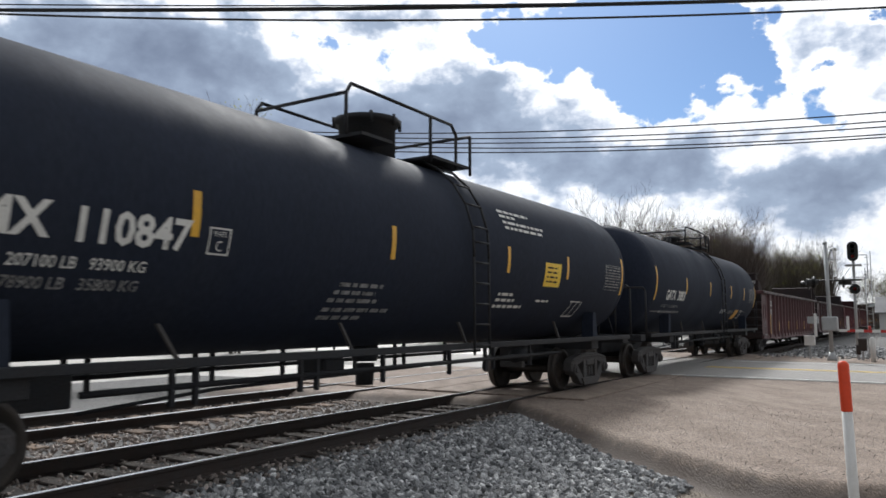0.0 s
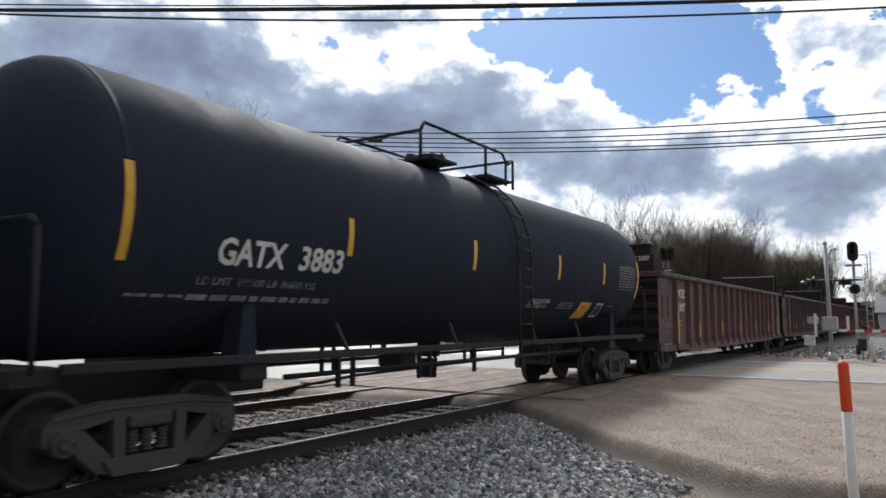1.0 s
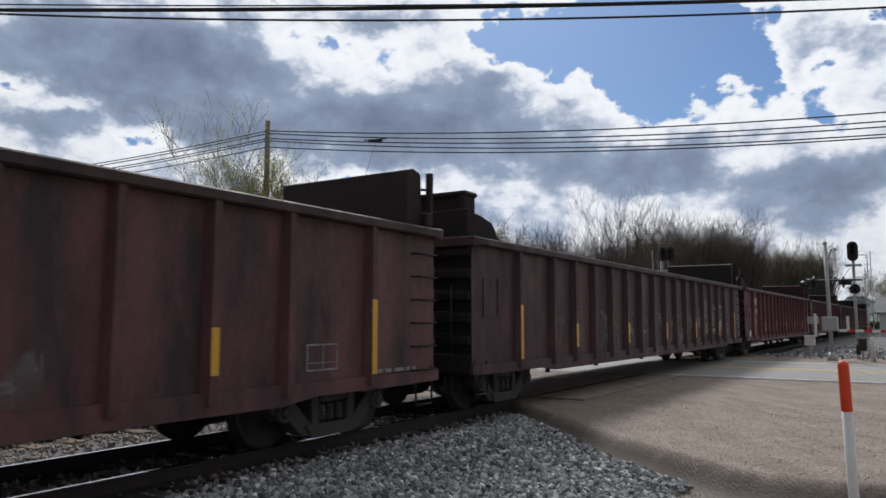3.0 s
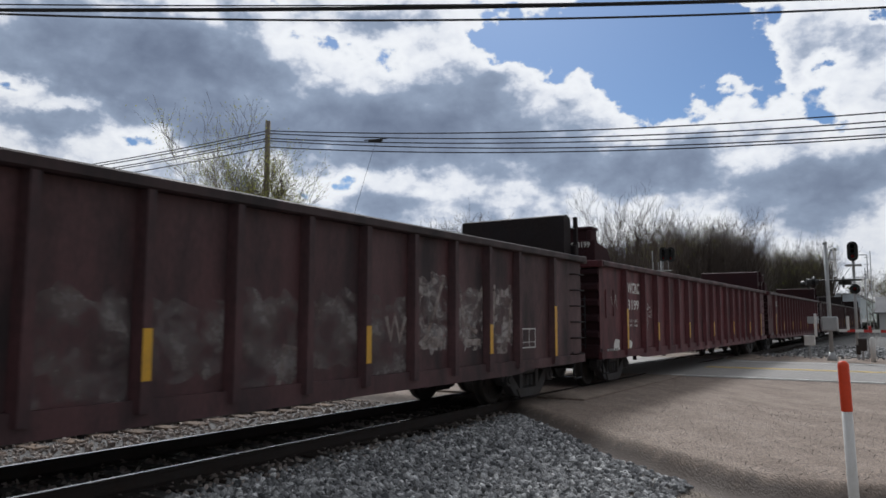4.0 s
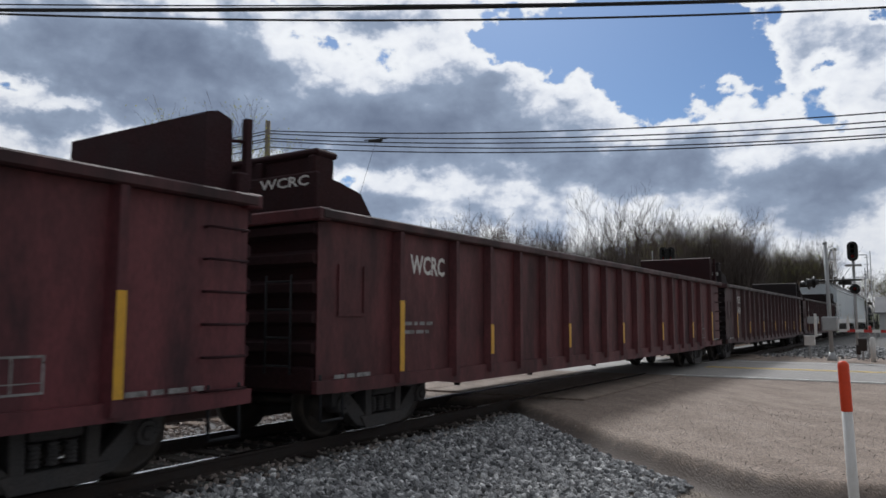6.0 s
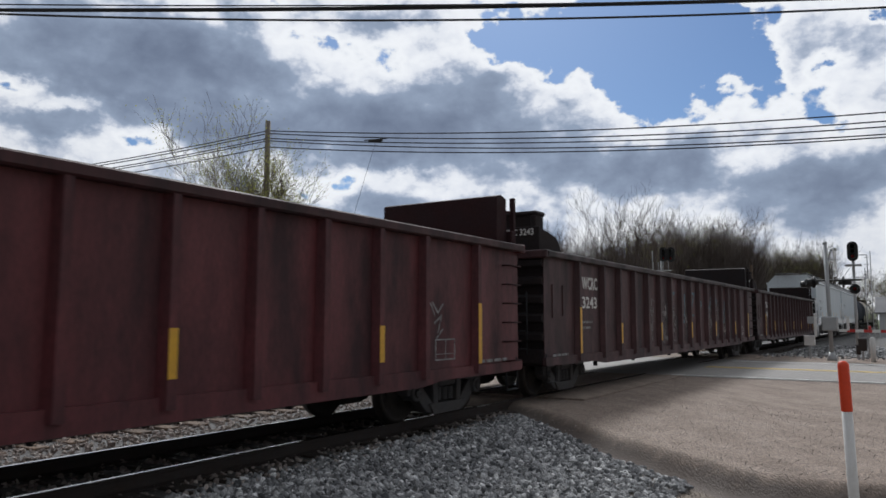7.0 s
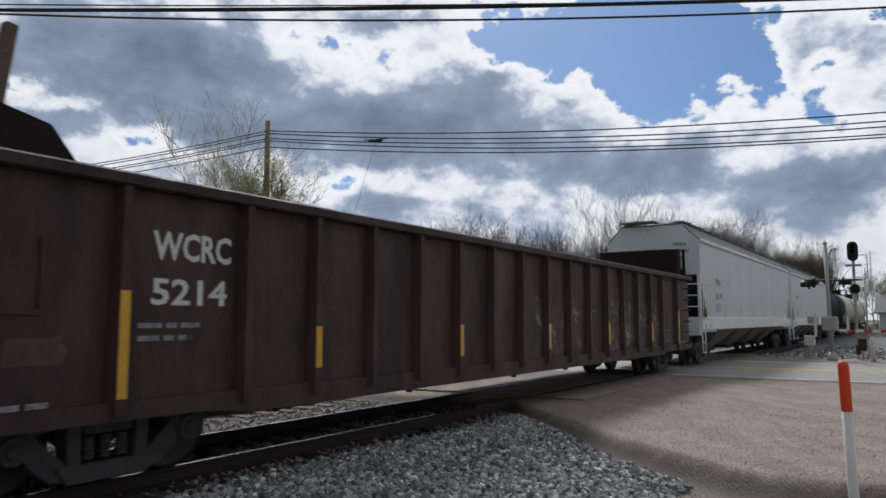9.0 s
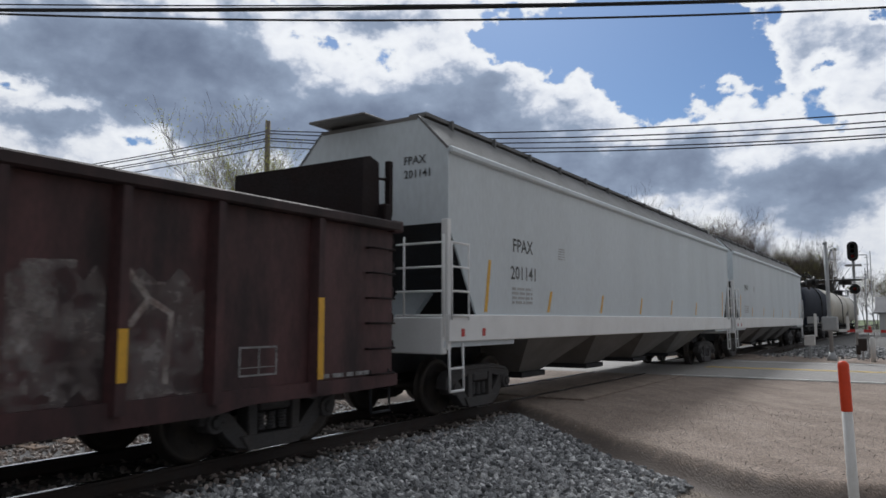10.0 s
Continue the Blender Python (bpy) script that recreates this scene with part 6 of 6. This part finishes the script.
# ---------------------------------------------------------------- trees
def bare_tree(seed, height, spread, limbs=3, leaf=0.0, thin=0.011):
    """Meshes of a leafless tree: trunk and limbs, and a crown of fine twigs with a few buds."""
    rnd = random.Random(seed)
    tv, tf, cv, cf, lv, lf = [], [], [], [], [], []

    def tube(a, b, r0, r1, n, verts, faces):
        d = (b - a).normalized()
        s = d.cross(Vector((0.3, 0.9, 0.1))).normalized()
        w = s.cross(d)
        k = len(verts)
        for q, r in ((a, r0), (b, r1)):
            for i in range(n):
                t = 2 * math.pi * i / n
                verts.append(tuple(q + s * r * math.cos(t) + w * r * math.sin(t)))
        for i in range(n):
            faces.append((k + i, k + (i + 1) % n, k + n + (i + 1) % n, k + n + i))

    def grow(a, d, length, r, level):
        b, steps = a, 3
        for i in range(steps):
            d = (d + Vector((rnd.gauss(0, 0.10), rnd.gauss(0, 0.10), rnd.gauss(0.05, 0.05)))).normalized()
            c = b + d * (length / steps)
            r2 = max(r * 0.80, thin)
            if level < 2:
                tube(b, c, r, r2, 6, tv, tf)
            else:
                tube(b, c, r, r2, 3, cv, cf)
            b, r = c, r2
            if level < 5 and (i > 0 or level > 0):
                for k in range(rnd.choice((1, 1, 2)) if level < 4 else 1):
                    side = Vector((rnd.gauss(0, 1), rnd.gauss(0, 1), rnd.uniform(0.0, 0.7))).normalized()
                    grow(b, (d * 0.75 + side * spread).normalized(), length * rnd.uniform(0.55, 0.78), max(r * 0.62, thin), level + 1)
        if level >= 4 and rnd.random() < leaf:
            for k in range(4):
                o = b + Vector((rnd.gauss(0, 0.2), rnd.gauss(0, 0.2), rnd.gauss(0, 0.2)))
                e = Vector((rnd.gauss(0, 1), rnd.gauss(0, 1), rnd.gauss(0, 1))).normalized() * 0.045
                g = Vector((rnd.gauss(0, 1), rnd.gauss(0, 1), rnd.gauss(0, 1))).normalized() * 0.035
                j = len(lv)
                lv.extend([tuple(o - e), tuple(o + g), tuple(o + e), tuple(o - g)])
                lf.append((j, j + 1, j + 2, j + 3))

    for k in range(limbs):
        a = rnd.uniform(0, 6.28)
        tilt = 0.0 if limbs == 1 else rnd.uniform(0.06, 0.24)
        grow(Vector((rnd.gauss(0, 0.15), rnd.gauss(0, 0.15), 0)), Vector((tilt * math.cos(a), tilt * math.sin(a), 1)).normalized(), height * 0.42, height * 0.011 / (limbs ** 0.4), 0)
    return (tv, tf), (cv, cf), (lv, lf)


def tree(x, y, meshes, label, bud=None, turn=0.0, scale=1.0):
    t = tagged(new("tree"), label, "tree", "trees along the railway")
    t.matrix_basis = pose(x, y, -0.3, 0, 0, turn)
    t.scale = (scale, scale, scale)
    o = raw("trunk", *meshes[0], M["bark"], t)
    raw("crown", *meshes[1], M["twig"], t)
    if meshes[2][1]:
        raw("leaves", *meshes[2], bud or M["bud"], t)
    return t


def build_trees():
    bare = "bare deciduous tree with fine brown twigs"
    kinds = [tree(0, 0, bare_tree(1, 11, 0.55, 3, 0.0, 0.007), bare), tree(0, 0, bare_tree(2, 14, 0.42, 1, 0.0, 0.007), bare),
             tree(0, 0, bare_tree(3, 11, 0.45, 3, 0.07, 0.007), "deciduous tree coming into yellow-green bud"),
             tree(0, 0, bare_tree(4, 13, 0.6, 2, 0.14, 0.007), "deciduous tree coming into yellow-green bud")]

    def put(k, az, dist, h, turn):
        a = radians(az)
        m = pose(dist * math.cos(a), dist * math.sin(a), -0.4, 0, 0, turn)
        base = (11, 14, 11, 13)[k]
        o = copy_thing(kinds[k], m)
        o.scale = (h / base,) * 3
        return o

    m = pose(38 * math.cos(radians(48.3)), 38 * math.sin(radians(48.3)), -0.4, 0, 0, 180)
    tree(0, 0, bare_tree(12, 11.2, 0.46, 5, 0.55, 0.006), "young tree coming into pale green leaf").matrix_basis = m
    rnd = random.Random(21)
    # thicket behind the tracks
    for az in np.arange(23.5, 34.5, 0.62):
        put(rnd.choice((0, 0, 2)), az + rnd.uniform(-0.3, 0.3), rnd.uniform(52, 64), rnd.uniform(8.0, 10.4), rnd.uniform(0, 360))
    for az, h in ((20.0, 12.6), (19.0, 13.2), (18.2, 12.0)):
        put(1, az, 66, h, rnd.uniform(0, 360))
    for az in np.arange(17.0, 23.5, 0.8):
        put(rnd.choice((0, 2, 2)), az, rnd.uniform(62, 76), rnd.uniform(7.5, 9.5), rnd.uniform(0, 360))
    for az in np.arange(10.5, 17.0, 0.42):
        put(rnd.choice((0, 1, 3)), az, rnd.uniform(85, 105), rnd.uniform(12.5, 15.0), rnd.uniform(0, 360))
    for az in np.arange(6.0, 10.6, 0.5):
        put(rnd.choice((0, 1, 3)), az, rnd.uniform(140, 175), rnd.uniform(15, 17.5), rnd.uniform(0, 360))
    for az in np.arange(34.5, 44, 1.1):
        put(rnd.choice((0, 2)), az, rnd.uniform(75, 95), rnd.uniform(9.5, 12), rnd.uniform(0, 360))
    for az in (1.6, 2.3, 3.0, 0.6, -0.6, -2.0):
        put(3, az, 118 + 10 * rnd.random(), 9.0, rnd.uniform(0, 360))
    for k in kinds:
        for o in (*k.children_recursive, k):
            bpy.data.objects.remove(o)


build_trees()


def brushwood():
    """Undergrowth of the woods: very many thin upright twigs."""
    rnd = np.random.RandomState(8)
    verts, faces = [], []
    for az0, az1, d0, d1, h, n in ((17, 32.5, 54, 78, 8.8, 12000), (10, 17.5, 88, 112, 13.0, 13000), (5.2, 10.5, 150, 190, 16.0, 9000), (34, 46, 80, 100, 6.0, 900)):
        for i in range(n):
            a, d = radians(rnd.uniform(az0, az1)), rnd.uniform(d0, d1)
            p = np.array((d * math.cos(a), d * math.sin(a), -0.4))
            hh = h * rnd.uniform(0.45, 1.0)
            w = 0.00055 * d * rnd.uniform(0.6, 1.4)
            lean = rnd.normal(0, 0.14, 2) * hh
            t = rnd.uniform(0, 3.14)
            e = np.array((math.cos(t), math.sin(t), 0)) * w
            m = p + (lean[0] * 0.4, lean[1] * 0.4, hh * 0.55)
            k = len(verts)
            verts += [tuple(p - e), tuple(p + e), tuple(m + e * 0.7), tuple(m - e * 0.7), tuple(p + (lean[0], lean[1], hh))]
            faces += [(k, k + 1, k + 2, k + 3), (k + 3, k + 2, k + 4)]
            for b in range(2):
                f = rnd.uniform(0.3, 0.8)
                q = p + (m - p) * min(f / 0.55, 1.0)
                s = rnd.normal(0, 0.22, 3) * hh * 0.6
                s[2] = abs(s[2]) + 0.15 * hh
                k = len(verts)
                verts += [tuple(q - e * 0.6), tuple(q + e * 0.6), tuple(q + s)]
                faces.append((k, k + 1, k + 2))
    ob = raw("brushwood", verts, faces, M["twig"])
    tagged(ob, "brown leafless undergrowth of the woods", "undergrowth", kind="stuff")


brushwood()


# ---------------------------------------------------------------- far buildings
def house(x, y, w, d, h, label, turn=0.0):
    t = tagged(new("house"), label, "house")
    t.matrix_basis = pose(x, y, -0.3, 0, 0, turn)
    part("wall", box(0, w, 0, d, 0, h), M["siding"], t)
    bm = bmesh.new()
    prism(bm, [(-0.4, h), (w + 0.4, h), (w + 0.4, h + 0.12), (w / 2, h + w * 0.24), (-0.4, h + 0.12)], -0.4, d + 0.4)
    part("roof", bm, M["roof"], t)
    for k in (0.25, 0.7):
        f = part("window", box(-0.05, 0.02, d * k - 0.5, d * k + 0.5, 1.0, 2.2), M["white_plastic"], t)
        part("pane", box(-0.07, -0.045, d * k - 0.42, d * k + 0.42, 1.08, 2.12), M["glass"], f)
        f = part("window", box(w * k - 0.5, w * k + 0.5, -0.05, 0.02, 1.0, 2.2), M["white_plastic"], t)
        part("pane", box(w * k - 0.42, w * k + 0.42, -0.07, -0.045, 1.08, 2.12), M["glass"], f)


house(92, -1.5, 8, 5, 2.5, "low pale sided house with grey roof")
house(26, 64, 9, 14, 3.2, "pale sided building across the lot", 10)


RUN = [(0.0, -36.7), (0.5, -28.6), (1.0, -20.49), (1.5, -11.9), (2.0, -4.25), (2.5, 3.87), (3.0, 12.15), (3.5, 20.5), (4.0, 28.83), (4.5, 36.4), (5.0, 44.49),
       (5.5, 52.58), (6.0, 60.6), (6.5, 68.6), (7.0, 76.6), (7.5, 84.88), (8.0, 92.95), (8.5, 101.57), (9.0, 109.62), (9.5, 117.13), (10.0, 125.18)]


def train_run(t):
    """Distance that the train has gone."""
    return float(np.interp(t, [r[0] for r in RUN], [r[1] for r in RUN]))


def motions():
    for car, c, wheels in CARS:
        times = [i * 0.5 for i in range(21)]
        walk(car, [(t, pose(c - train_run(t), TRACK_Y, 0)) for t in times])
        spots = [w.matrix_basis.translation.copy() for w in wheels]
        for w, p in zip(wheels, spots):
            rows = []
            for i in range(0, 301):
                t = i / FPS
                rows.append((t, pose(p.x, p.y, p.z, 0, -math.degrees(train_run(t) / 0.457) % 360.0, 0)))
            walk(w, rows)
    for o in list(GEAR.values()):
        bpy.data.objects.remove(o)


motions()
